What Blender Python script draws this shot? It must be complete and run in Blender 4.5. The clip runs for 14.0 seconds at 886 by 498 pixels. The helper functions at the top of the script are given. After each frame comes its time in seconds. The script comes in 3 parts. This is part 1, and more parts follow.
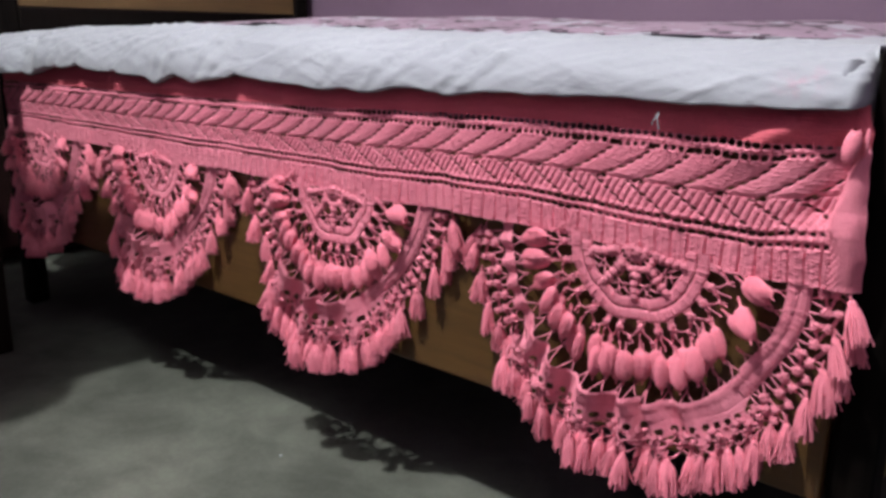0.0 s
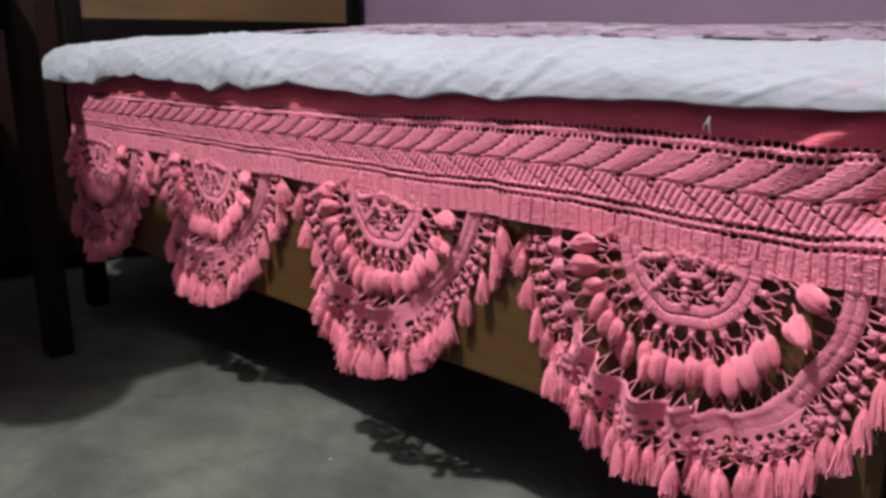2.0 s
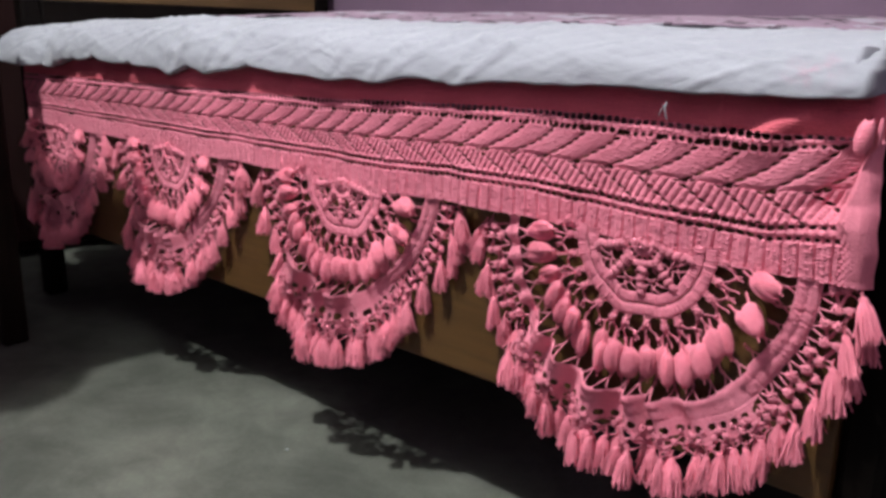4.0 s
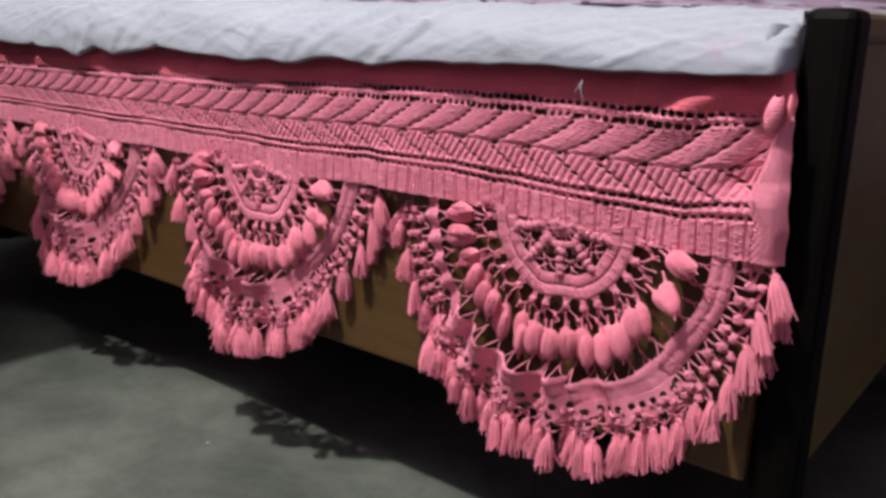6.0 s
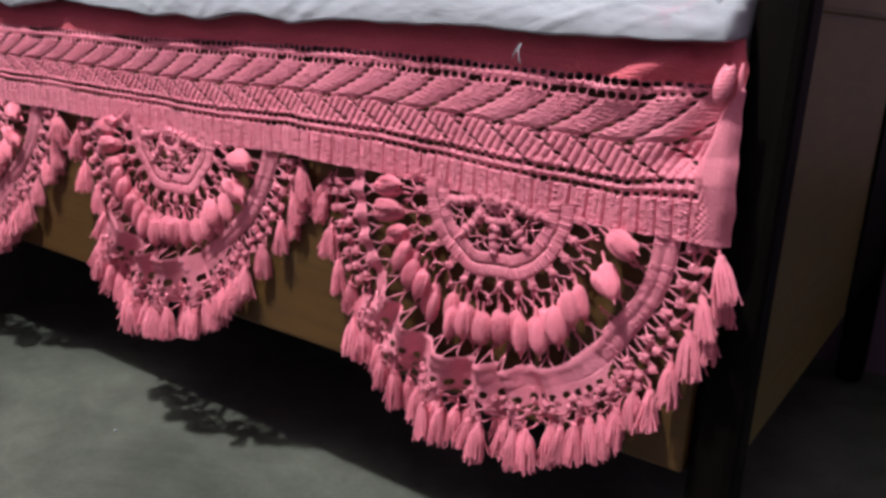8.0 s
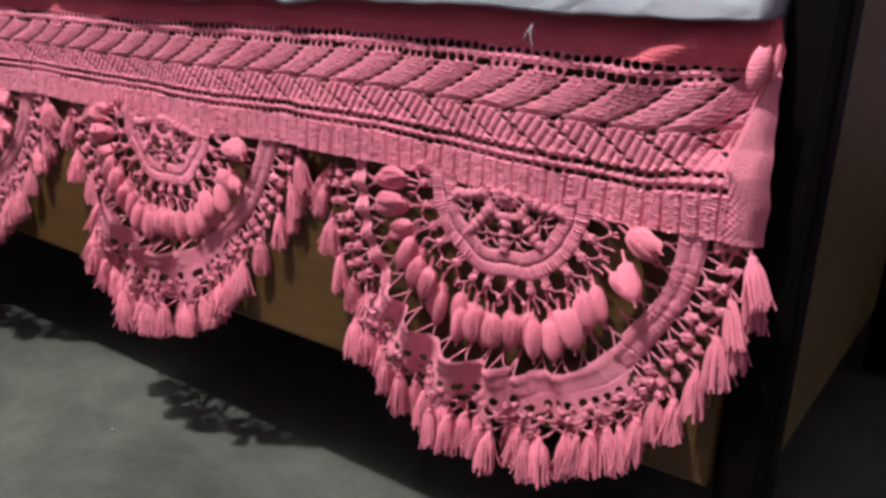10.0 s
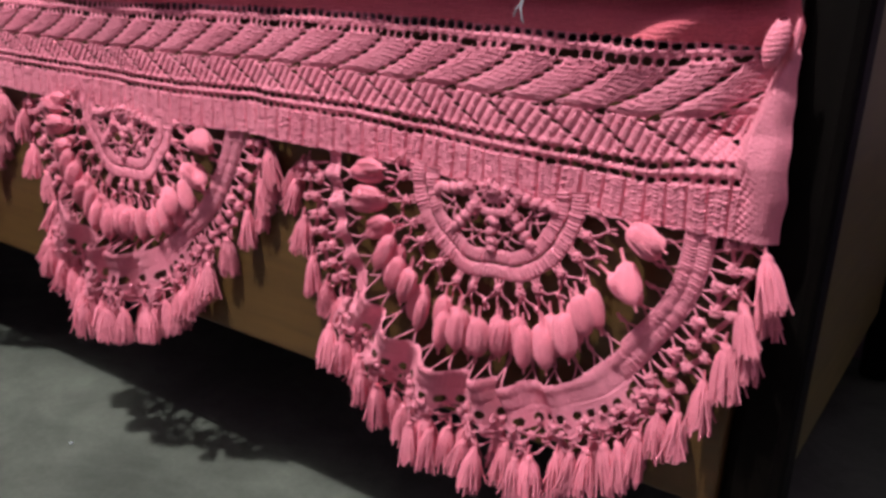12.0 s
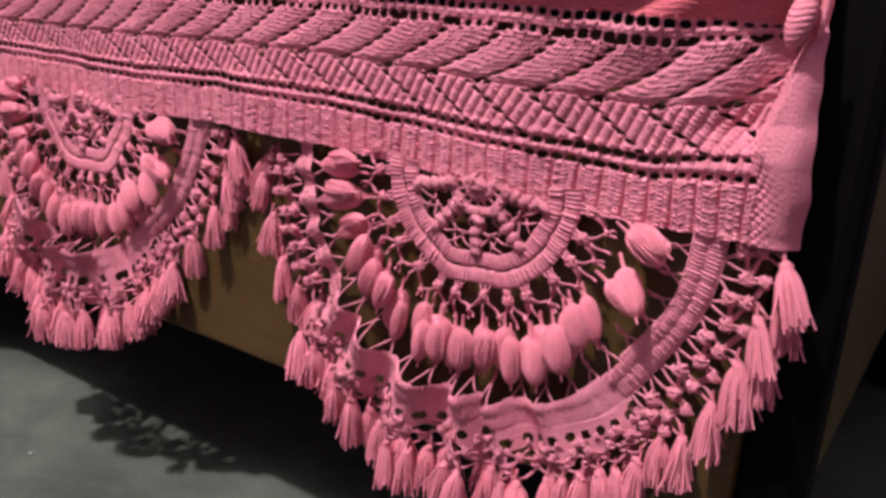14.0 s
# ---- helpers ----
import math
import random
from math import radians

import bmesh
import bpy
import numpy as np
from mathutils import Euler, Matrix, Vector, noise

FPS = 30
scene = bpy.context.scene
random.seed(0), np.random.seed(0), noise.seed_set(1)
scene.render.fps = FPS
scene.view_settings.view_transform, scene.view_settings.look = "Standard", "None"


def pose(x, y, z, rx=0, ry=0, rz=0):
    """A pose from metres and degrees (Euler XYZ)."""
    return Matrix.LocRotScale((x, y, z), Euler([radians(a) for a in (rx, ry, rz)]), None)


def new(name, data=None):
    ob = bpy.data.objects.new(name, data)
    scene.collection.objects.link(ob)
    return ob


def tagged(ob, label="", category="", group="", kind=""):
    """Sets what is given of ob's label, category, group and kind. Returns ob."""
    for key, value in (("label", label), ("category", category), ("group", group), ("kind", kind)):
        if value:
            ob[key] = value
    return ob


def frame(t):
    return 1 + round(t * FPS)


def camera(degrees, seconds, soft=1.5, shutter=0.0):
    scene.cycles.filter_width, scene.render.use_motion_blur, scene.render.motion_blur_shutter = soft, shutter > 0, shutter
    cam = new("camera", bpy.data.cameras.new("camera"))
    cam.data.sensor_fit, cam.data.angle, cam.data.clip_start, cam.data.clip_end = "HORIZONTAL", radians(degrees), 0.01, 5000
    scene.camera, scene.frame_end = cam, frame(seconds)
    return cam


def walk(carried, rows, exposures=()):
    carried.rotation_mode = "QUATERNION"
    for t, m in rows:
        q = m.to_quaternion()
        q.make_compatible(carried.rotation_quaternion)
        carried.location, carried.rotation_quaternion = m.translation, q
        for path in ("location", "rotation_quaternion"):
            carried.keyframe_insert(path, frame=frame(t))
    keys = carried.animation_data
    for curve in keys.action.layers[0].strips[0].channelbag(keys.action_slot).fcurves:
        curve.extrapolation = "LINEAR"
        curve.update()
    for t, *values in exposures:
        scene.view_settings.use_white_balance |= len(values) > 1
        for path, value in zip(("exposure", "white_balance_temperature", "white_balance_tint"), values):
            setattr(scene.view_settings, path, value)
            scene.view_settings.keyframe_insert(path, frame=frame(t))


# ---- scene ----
cam = camera(55.71, 14.0, soft=3.2)
# seconds, place in metres, turn in degrees. x runs along the bed, y into the room's back, z up.
PATH = [
    (0, 0.2017, -0.8000, 0.6592, 75.836, -0.449, 41.595),
    (0.5, 0.2022, -0.7991, 0.6602, 76.021, 0.060, 43.235),
    (1, 0.2036, -0.7972, 0.6597, 75.995, 0.390, 44.729),
    (1.5, 0.2050, -0.7959, 0.6582, 76.098, 0.277, 45.042),
    (2, 0.2057, -0.7971, 0.6576, 76.295, 0.203, 45.102),
    (2.5, 0.2050, -0.7955, 0.6576, 76.075, 0.259, 44.880),
    (2.7, 0.2053, -0.7942, 0.6575, 75.920, 0.289, 44.932),
    (4.8, 0.2152, -0.7675, 0.6374, 75.937, -1.321, 42.097),
    (5, 0.2150, -0.7683, 0.6374, 75.742, -1.267, 41.757),
    (5.5, 0.2143, -0.7606, 0.6362, 75.140, -1.456, 40.492),
    (6, 0.2152, -0.7470, 0.6342, 75.234, -1.096, 39.071),
    (6.5, 0.2154, -0.7411, 0.6299, 74.913, -2.037, 36.252),
    (7, 0.2093, -0.7303, 0.6293, 73.963, -2.581, 33.840),
    (7.5, 0.1963, -0.7058, 0.6211, 73.743, -2.265, 34.708),
    (8, 0.1835, -0.6918, 0.6159, 73.888, -2.954, 34.974),
    (8.2, 0.1787, -0.6796, 0.6220, 74.096, -2.184, 34.728),
    (10.3, 0.1493, -0.6342, 0.6161, 72.192, -2.439, 35.812),
    (10.5, 0.1456, -0.6293, 0.6100, 72.792, -2.640, 35.593),
    (11, 0.1355, -0.6162, 0.6029, 72.417, -2.932, 35.076),
    (11.5, 0.1274, -0.6018, 0.5985, 72.587, -2.835, 34.704),
    (12, 0.1192, -0.5880, 0.5929, 72.701, -2.824, 34.612),
    (12.5, 0.1124, -0.5740, 0.5863, 72.854, -3.313, 33.936),
    (13, 0.1008, -0.5579, 0.5832, 72.899, -3.622, 34.043),
    (13.5, 0.0959, -0.5391, 0.5784, 72.328, -3.626, 33.877),
    (14, 0.0913, -0.5237, 0.5790, 72.275, -3.166, 34.465),
]
walk(cam, [(t, pose(*p)) for t, *p in PATH])

# ---- light ----
world = bpy.data.worlds.new("world")
scene.world = world
world.use_nodes = True
world.node_tree.nodes["Background"].inputs[0].default_value = (0.55, 0.6, 0.75, 1)
world.node_tree.nodes["Background"].inputs[1].default_value = 0.02
scene.view_settings.exposure = 0.0
BULB = (-0.6, -1.05, 2.68)


# ---- helpers of this scene ----
def part(name, bm, material, parent=None, label="", smooth=True):
    """Links a bmesh (or a ready mesh) as one object, under its parent where one is given."""
    if isinstance(bm, bmesh.types.BMesh):
        me = bpy.data.meshes.new(name)
        bm.normal_update()
        bm.to_mesh(me)
        bm.free()
    else:
        me = bm
    if material and not me.materials:
        me.materials.append(material)
    if smooth:
        me.polygons.foreach_set("use_smooth", [True] * len(me.polygons))
    ob = new(name, me)
    if parent:
        ob.parent = parent
    if label:
        tagged(ob, label)
    return ob


def thing(name, label, category, place=(0, 0, 0), group="", kind=""):
    return tagged(placed(new(name), place), label, category, group, kind)


def placed(ob, place):
    ob.location = place
    return ob


def box(bm, x0, x1, y0, y1, z0, z1, bevel=0.003, segs=2):
    made = bmesh.ops.create_cube(bm, size=1, matrix=Matrix.Translation(((x0 + x1) / 2, (y0 + y1) / 2, (z0 + z1) / 2))
                                 @ Matrix.Diagonal((x1 - x0, y1 - y0, z1 - z0, 1)))
    if bevel:
        edges = list({e for v in made["verts"] for e in v.link_edges})
        bmesh.ops.bevel(bm, geom=edges, offset=bevel, segments=segs, affect="EDGES", profile=0.5)
    return bm


def boxed(name, material, parent, *ext, bevel=0.003, label=""):
    ob = part(name, box(bmesh.new(), *ext, bevel=bevel), material, parent, label, smooth=False)
    return ob


def quads(name, P, keep=None, both=0.0):
    """A mesh from a grid of points (rows, columns, 3); keep: which cells to keep."""
    n, m = P.shape[:2]
    idx = np.arange(n * m).reshape(n, m)
    f = np.stack([idx[:-1, :-1], idx[1:, :-1], idx[1:, 1:], idx[:-1, 1:]], -1).reshape(-1, 4)
    if keep is not None:
        f = f[keep.reshape(-1)]
    used = np.unique(f)
    order = np.full(n * m, -1)
    order[used] = np.arange(len(used))
    me = bpy.data.meshes.new(name)
    me.from_pydata(P.reshape(-1, 3)[used].tolist(), [], order[f].tolist())
    me.update()
    return me


class Soup:
    """Collects many small tubes and lumps into one mesh."""

    def __init__(self):
        self.v, self.f, self.n = [], [], 0

    def grid(self, P, wrap=False):
        n, m = P.shape[:2]
        idx = np.arange(n * m).reshape(n, m) + self.n
        if wrap:
            idx = np.concatenate([idx, idx[:, :1]], 1)
        self.f.append(np.stack([idx[:-1, :-1], idx[:-1, 1:], idx[1:, 1:], idx[1:, :-1]], -1).reshape(-1, 4))
        self.v.append(P.reshape(-1, 3))
        self.n += n * m

    def tube(self, pts, r, sides=5):
        pts = np.asarray(pts, float)
        r = np.broadcast_to(np.asarray(r, float), len(pts))
        d = np.gradient(pts, axis=0)
        d /= np.linalg.norm(d, axis=1, keepdims=True) + 1e-12
        a = np.cross(d, (0.31, 0.86, 0.41))
        a /= np.linalg.norm(a, axis=1, keepdims=True) + 1e-12
        b = np.cross(d, a)
        w = np.arange(sides) * 2 * np.pi / sides
        self.grid(pts[:, None] + r[:, None, None] * (a[:, None] * np.cos(w)[None, :, None] + b[:, None] * np.sin(w)[None, :, None]), True)

    def lump(self, c, rx, ry, rz, seed=0.0, u=12, v=8):
        """A knot of yarn: an uneven ball with the turns of the thread on it."""
        th = np.linspace(0.06, np.pi - 0.06, v)[:, None]
        ph = np.arange(u)[None] * 2 * np.pi / u
        lean = 1 + 0.25 * math.sin(seed * 12.9)
        k = 1 + 0.16 * np.sin(3 * ph + 7 * th + seed) + 0.14 * np.sin(4 * ph - 5 * th + 2.3 * seed)
        P = np.stack([rx * lean * np.sin(th) * np.cos(ph) * k, ry * np.sin(th) * np.sin(ph) * k, rz / lean * np.cos(th) * k * np.ones_like(ph)], -1)
        a = 0.9 * math.sin(seed * 7.7)
        turn = np.array([[math.cos(a), 0, -math.sin(a)], [0, 1, 0], [math.sin(a), 0, math.cos(a)]])
        self.grid(P @ turn + np.asarray(c), True)

    def knot(self, c, size, seed=0.0):
        """A bobble of yarn with a few turns of thread over it."""
        c = np.asarray(c, float)
        self.lump(c, size * 0.82, size * 0.6, size * 0.82, seed, 10, 7)
        t = np.linspace(-1.1, 1.1, 7)[:, None]
        for k in range(4):
            a = seed * 1.9 + k * 0.8 + 0.5 * math.sin(seed * 5 + k)
            d = np.array([math.cos(a), 0.0, math.sin(a)])
            e = np.array([-math.sin(a), 0.0, math.cos(a)]) * size * 0.45 * math.sin(seed * 3 + 2.1 * k)
            self.tube(c + e + size * (0.95 * d * np.sin(t * 1.4) - np.array([0, 0.72, 0]) * np.cos(t * 1.4)), 0.0011, 5)

    def mesh(self, name):
        me = bpy.data.meshes.new(name)
        me.from_pydata(np.concatenate(self.v).tolist(), [], np.concatenate(self.f).tolist())
        me.update()
        return me


def wob(x, *seeds):
    """A smooth uneven wave of about one, from a few sines."""
    return sum(np.sin(x * k + p) * a for k, p, a in seeds)


# ---- materials ----
def material(name, rough=0.7, metal=0.0, spec=0.5, sheen=0.0):
    mat = bpy.data.materials.new(name)
    mat.use_nodes = True
    nt = mat.node_tree
    b = nt.nodes["Principled BSDF"]
    b.inputs["Roughness"].default_value = rough
    b.inputs["Metallic"].default_value = metal
    b.inputs["Specular IOR Level"].default_value = spec
    b.inputs["Sheen Weight"].default_value = sheen
    b.inputs["Sheen Roughness"].default_value = 0.5
    return mat, nt, b


def node(nt, kind, **inputs):
    n = nt.nodes.new(kind)
    for k, v in inputs.items():
        n.inputs[k.replace("_", " ")].default_value = v
    return n


def coords(nt, scale=(1, 1, 1), rot=(0, 0, 0)):
    tc = nt.nodes.new("ShaderNodeTexCoord")
    mp = nt.nodes.new("ShaderNodeMapping")
    mp.inputs["Scale"].default_value = scale
    mp.inputs["Rotation"].default_value = rot
    nt.links.new(tc.outputs["Object"], mp.inputs[0])
    return mp.outputs[0]


def ramp(nt, fac, stops):
    r = nt.nodes.new("ShaderNodeValToRGB")
    el = r.color_ramp.elements
    while len(el) < len(stops):
        el.new(0.5)
    for e, (p, c) in zip(el, stops):
        e.position, e.color = p, (*c, 1) if len(c) == 3 else c
    nt.links.new(fac, r.inputs[0])
    return r.outputs[0]


def noisy(nt, vec, scale, detail=4, rough=0.55, dist=0.0):
    n = node(nt, "ShaderNodeTexNoise", Scale=scale, Detail=detail, Roughness=rough, Distortion=dist)
    nt.links.new(vec, n.inputs["Vector"])
    return n.outputs["Fac"]


def mixed(nt, a, b, fac, mode="MIX"):
    m = nt.nodes.new("ShaderNodeMix")
    m.data_type, m.blend_type = "RGBA", mode
    for sock, val in ((m.inputs[0], fac), (m.inputs[6], a), (m.inputs[7], b)):
        if isinstance(val, bpy.types.NodeSocket):
            nt.links.new(val, sock)
        elif isinstance(val, (int, float)):
            sock.default_value = val
        else:
            sock.default_value = (*val, 1)
    return m.outputs[2]


def bumped(nt, b, heights):
    """heights: (socket, strength, distance), the finest last."""
    last = None
    for sock, strength, dist in heights:
        n = node(nt, "ShaderNodeBump", Strength=strength, Distance=dist)
        nt.links.new(sock, n.inputs["Height"])
        if last:
            nt.links.new(last, n.inputs["Normal"])
        last = n.outputs[0]
    nt.links.new(last, b.inputs["Normal"])


def yarn(name, dark, light, fine=900.0):
    mat, nt, b = material(name, 0.9, spec=0.18, sheen=0.3)
    b.inputs["Sheen Tint"].default_value = (*light, 1)
    v = coords(nt)
    big = noisy(nt, v, 14, 3)
    small = noisy(nt, coords(nt, (1, 1, 1)), fine, 2, 0.6)
    tuft = noisy(nt, coords(nt, (1, 1, 1.6)), fine * 0.36, 3, 0.65)
    c = ramp(nt, big, [(0.3, dark), (0.7, light)])
    info = nt.nodes.new("ShaderNodeObjectInfo")
    shade = ramp(nt, info.outputs["Random"], [(0.0, (0.88, 0.88, 0.88)), (1.0, (1.06, 1.06, 1.06))])
    c = mixed(nt, c, shade, 1.0, "MULTIPLY")
    c = mixed(nt, c, ramp(nt, small, [(0.3, (0.8, 0.8, 0.8)), (0.7, (1.1, 1.1, 1.1))]), 0.6, "MULTIPLY")
    nt.links.new(c, b.inputs["Base Color"])
    bumped(nt, b, [(tuft, 0.45, 0.0020), (small, 0.5, 0.0012)])
    return mat


PINK = yarn("pink_yarn", (0.675, 0.208, 0.286), (0.745, 0.256, 0.340))
PINK_SOFT = yarn("soft_pink_yarn", (0.765, 0.216, 0.300), (0.835, 0.265, 0.352), 1400)
HEM = yarn("pink_hem_cloth", (0.57, 0.115, 0.155), (0.63, 0.138, 0.18), 500)


def cloth_white():
    mat, nt, b = material("white_cotton", 0.9, spec=0.2, sheen=0.1)
    v = coords(nt)
    c = ramp(nt, noisy(nt, v, 5, 4), [(0.3, (0.256, 0.279, 0.314)), (0.7, (0.290, 0.316, 0.352))])
    stain = nt.nodes.new("ShaderNodeTexGradient")
    stain.gradient_type = "SPHERICAL"
    mp = nt.nodes.new("ShaderNodeMapping")
    mp.vector_type = "TEXTURE"
    mp.inputs["Location"].default_value = (-0.064, -0.01, 0.622)
    mp.inputs["Scale"].default_value = (0.034, 0.06, 0.02)
    tc = nt.nodes.new("ShaderNodeTexCoord")
    nt.links.new(tc.outputs["Object"], mp.inputs[0])
    nt.links.new(mp.outputs[0], stain.inputs[0])
    m = nt.nodes.new("ShaderNodeMath")
    m.operation = "MULTIPLY"
    nt.links.new(stain.outputs[1], m.inputs[0])
    nt.links.new(ramp(nt, noisy(nt, v, 60, 4), [(0.44, (0, 0, 0)), (0.66, (0.7, 0.7, 0.7))]), m.inputs[1])
    c = mixed(nt, c, (0.36, 0.19, 0.25), m.outputs[0])
    nt.links.new(c, b.inputs["Base Color"])
    bumped(nt, b, [(noisy(nt, coords(nt, (1, 2.2, 2.2), (0.0, 0.5, 0.6)), 9, 3, 0.5, 1.2), 0.35, 0.012), (noisy(nt, v, 34, 3), 0.3, 0.006), (noisy(nt, v, 900, 2), 0.25, 0.0008)])
    return mat


def cloth_patterned():
    mat, nt, b = material("patterned_cotton", 0.9, spec=0.2)
    v = coords(nt, (1, 1, 0.3))
    c = ramp(nt, noisy(nt, v, 6, 3), [(0.3, (0.205, 0.152, 0.200)), (0.7, (0.245, 0.184, 0.236))])
    spots = ramp(nt, noisy(nt, v, 17, 2, 0.5, 0.8), [(0.57, (0, 0, 0)), (0.60, (1, 1, 1))])
    darks = ramp(nt, noisy(nt, coords(nt, (1.3, 1, 0.3), (0, 0, 0.6)), 21, 2, 0.5, 0.6), [(0.56, (0, 0, 0)), (0.59, (1, 1, 1))])
    c = mixed(nt, c, (0.29, 0.28, 0.325), spots)
    c = mixed(nt, c, (0.06, 0.045, 0.06), darks)
    nt.links.new(c, b.inputs["Base Color"])
    bumped(nt, b, [(noisy(nt, v, 40, 3), 0.2, 0.004)])
    return mat


def wood(name, dark, light, rough=0.4, along=(1.2, 18, 18), spec=0.4):
    mat, nt, b = material(name, rough, spec=spec)
    v = coords(nt, along)
    grain = noisy(nt, v, 3.2, 6, 0.6, 1.2)
    c = ramp(nt, grain, [(0.3, dark), (0.7, light)])
    blot = ramp(nt, noisy(nt, coords(nt), 4, 3), [(0.3, (0.72, 0.72, 0.72)), (0.75, (1.1, 1.1, 1.1))])
    nt.links.new(mixed(nt, c, blot, 0.7, "MULTIPLY"), b.inputs["Base Color"])
    bumped(nt, b, [(grain, 0.15, 0.002), (noisy(nt, coords(nt), 260, 2), 0.08, 0.001)])
    return mat


def concrete():
    mat, nt, b = material("cement_floor", 0.75, spec=0.3)
    v = coords(nt)
    c = ramp(nt, noisy(nt, v, 2.6, 6, 0.6, 0.6), [(0.3, (0.040, 0.047, 0.039)), (0.5, (0.080, 0.091, 0.077)), (0.70, (0.118, 0.130, 0.112))])
    c = mixed(nt, c, ramp(nt, noisy(nt, v, 11, 5, 0.65, 0.5), [(0.35, (0.7, 0.7, 0.68)), (0.65, (1.08, 1.08, 1.06))]), 0.8, "MULTIPLY")
    c = mixed(nt, c, ramp(nt, noisy(nt, v, 160, 3), [(0.3, (0.86, 0.86, 0.86)), (0.7, (1.08, 1.08, 1.08))]), 0.7, "MULTIPLY")
    nt.links.new(c, b.inputs["Base Color"])
    bumped(nt, b, [(noisy(nt, v, 9, 5), 0.2, 0.01), (noisy(nt, v, 220, 3), 0.2, 0.001)])
    return mat


def paint(name, lo, hi, rough=0.75, spec=0.3):
    mat, nt, b = material(name, rough, spec=spec)
    v = coords(nt)
    c = ramp(nt, noisy(nt, v, 3, 5, 0.6), [(0.3, lo), (0.7, hi)])
    nt.links.new(c, b.inputs["Base Color"])
    bumped(nt, b, [(noisy(nt, v, 90, 4), 0.12, 0.002)])
    return mat


WHITE = cloth_white()
PATTERN = cloth_patterned()
PLY = wood("varnished_ply", (0.070, 0.037, 0.012), (0.108, 0.059, 0.018), 0.42)
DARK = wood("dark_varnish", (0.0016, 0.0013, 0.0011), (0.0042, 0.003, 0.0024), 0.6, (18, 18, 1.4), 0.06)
HEAD = wood("brown_ply", (0.075, 0.045, 0.018), (0.12, 0.072, 0.029), 0.5, (18, 1.2, 18))
DULL = wood("dull_brown_ply", (0.105, 0.082, 0.016), (0.145, 0.115, 0.023), 0.5, (18, 1.2, 18))
POST = wood("brown_varnish", (0.008, 0.0050, 0.0034), (0.014, 0.009, 0.006), 0.6, (18, 18, 1.4), 0.1)
FLOOR = concrete()
MAUVE = paint("mauve_paint", (0.135, 0.092, 0.138), (0.165, 0.112, 0.165))
CEIL = paint("grey_limewash", (0.50, 0.49, 0.50), (0.58, 0.57, 0.58))
MAROON = paint("maroon_paint", (0.009, 0.0035, 0.0035), (0.014, 0.005, 0.005), 0.8, 0.08)
NAVY = paint("navy_plastic", (0.012, 0.018, 0.07), (0.018, 0.026, 0.09), 0.45)


# ---- the room ----
X0, X1, Y0, Y1, H = -2.75, 1.35, -2.6, 0.985, 2.85


def room():
    def slab(name, mat, label, cat, *ext):
        ob = part(name, box(bmesh.new(), *ext, bevel=0), mat, None, smooth=False)
        tagged(ob, label, cat, kind="structure")

    n = 120
    xs, ys = np.meshgrid(np.linspace(X0 - 0.1, X1 + 0.1, n), np.linspace(Y0 - 0.1, Y1 + 0.1, n), indexing="ij")
    zs = 0.0012 * np.sin(xs * 7 + 2 * np.sin(ys * 5)) + 0.001 * np.sin(ys * 11 + xs * 3) - 0.0022
    tagged(part("floor", quads("floor", np.stack([xs, ys, zs], -1)), FLOOR), "worn grey cement floor with stains and scuffs", "floor", kind="structure")
    slab("wall_back", MAUVE, "mauve painted plaster wall behind the bed", "wall", X0 - 0.1, X1 + 0.1, Y1, Y1 + 0.12, -0.05, H)
    slab("wall_front", MAUVE, "mauve painted plaster wall facing the bed", "wall", X0 - 0.1, X1 + 0.1, Y0 - 0.12, Y0, -0.05, H)
    slab("wall_left", MAUVE, "mauve painted plaster wall past the headboard", "wall", X0 - 0.12, X0, Y0, Y1, -0.05, H)
    slab("wall_right", MAUVE, "mauve painted plaster wall past the footboard", "wall", X1, X1 + 0.12, Y0, Y1, -0.05, H)
    slab("ceiling", CEIL, "grey limewashed ceiling", "ceiling", X0 - 0.1, X1 + 0.1, Y0 - 0.1, Y1 + 0.1, H, H + 0.1)


room()


def ceiling_bulb():
    root = thing("ceiling_lamp", "bare white bulb hanging from the ceiling", "lamp", BULB)
    cord = Soup()
    cord.tube([(0, 0, 0.08), (0, 0, H - BULB[2])], 0.004, 8)
    part("cord", cord.mesh("cord"), DARK, root)
    holder = Soup()
    holder.tube([(0, 0, 0.045), (0, 0, 0.06), (0, 0, 0.085), (0, 0, 0.09)], [0.019, 0.02, 0.018, 0.008], 16)
    part("holder", holder.mesh("holder"), DARK, root)
    glow, nt, b = material("bulb_glass", 0.3)
    b.inputs["Emission Color"].default_value = (1.0, 0.95, 0.88, 1)
    b.inputs["Emission Strength"].default_value = 20
    g = Soup()
    a = np.linspace(0.1, np.pi - 0.05, 12)
    g.tube(np.stack([0 * a, 0 * a, 0.03 * np.cos(a) + 0.012], -1), 0.03 * np.sin(a), 16)
    glass = part("bulb", g.mesh("bulb"), glow, root)
    glass.visible_shadow = False
    lamp = bpy.data.lights.new("bulb_light", "POINT")
    lamp.energy, lamp.color, lamp.shadow_soft_size = 310, (1.0, 0.97, 0.95), 0.045
    ob = new("bulb_light", lamp)
    ob.location = BULB


ceiling_bulb()


# ---- the bed ----
RAIL_Y, RAIL_Z, BED_L, BED_W = 0.013, 0.210, -1.9, 0.94


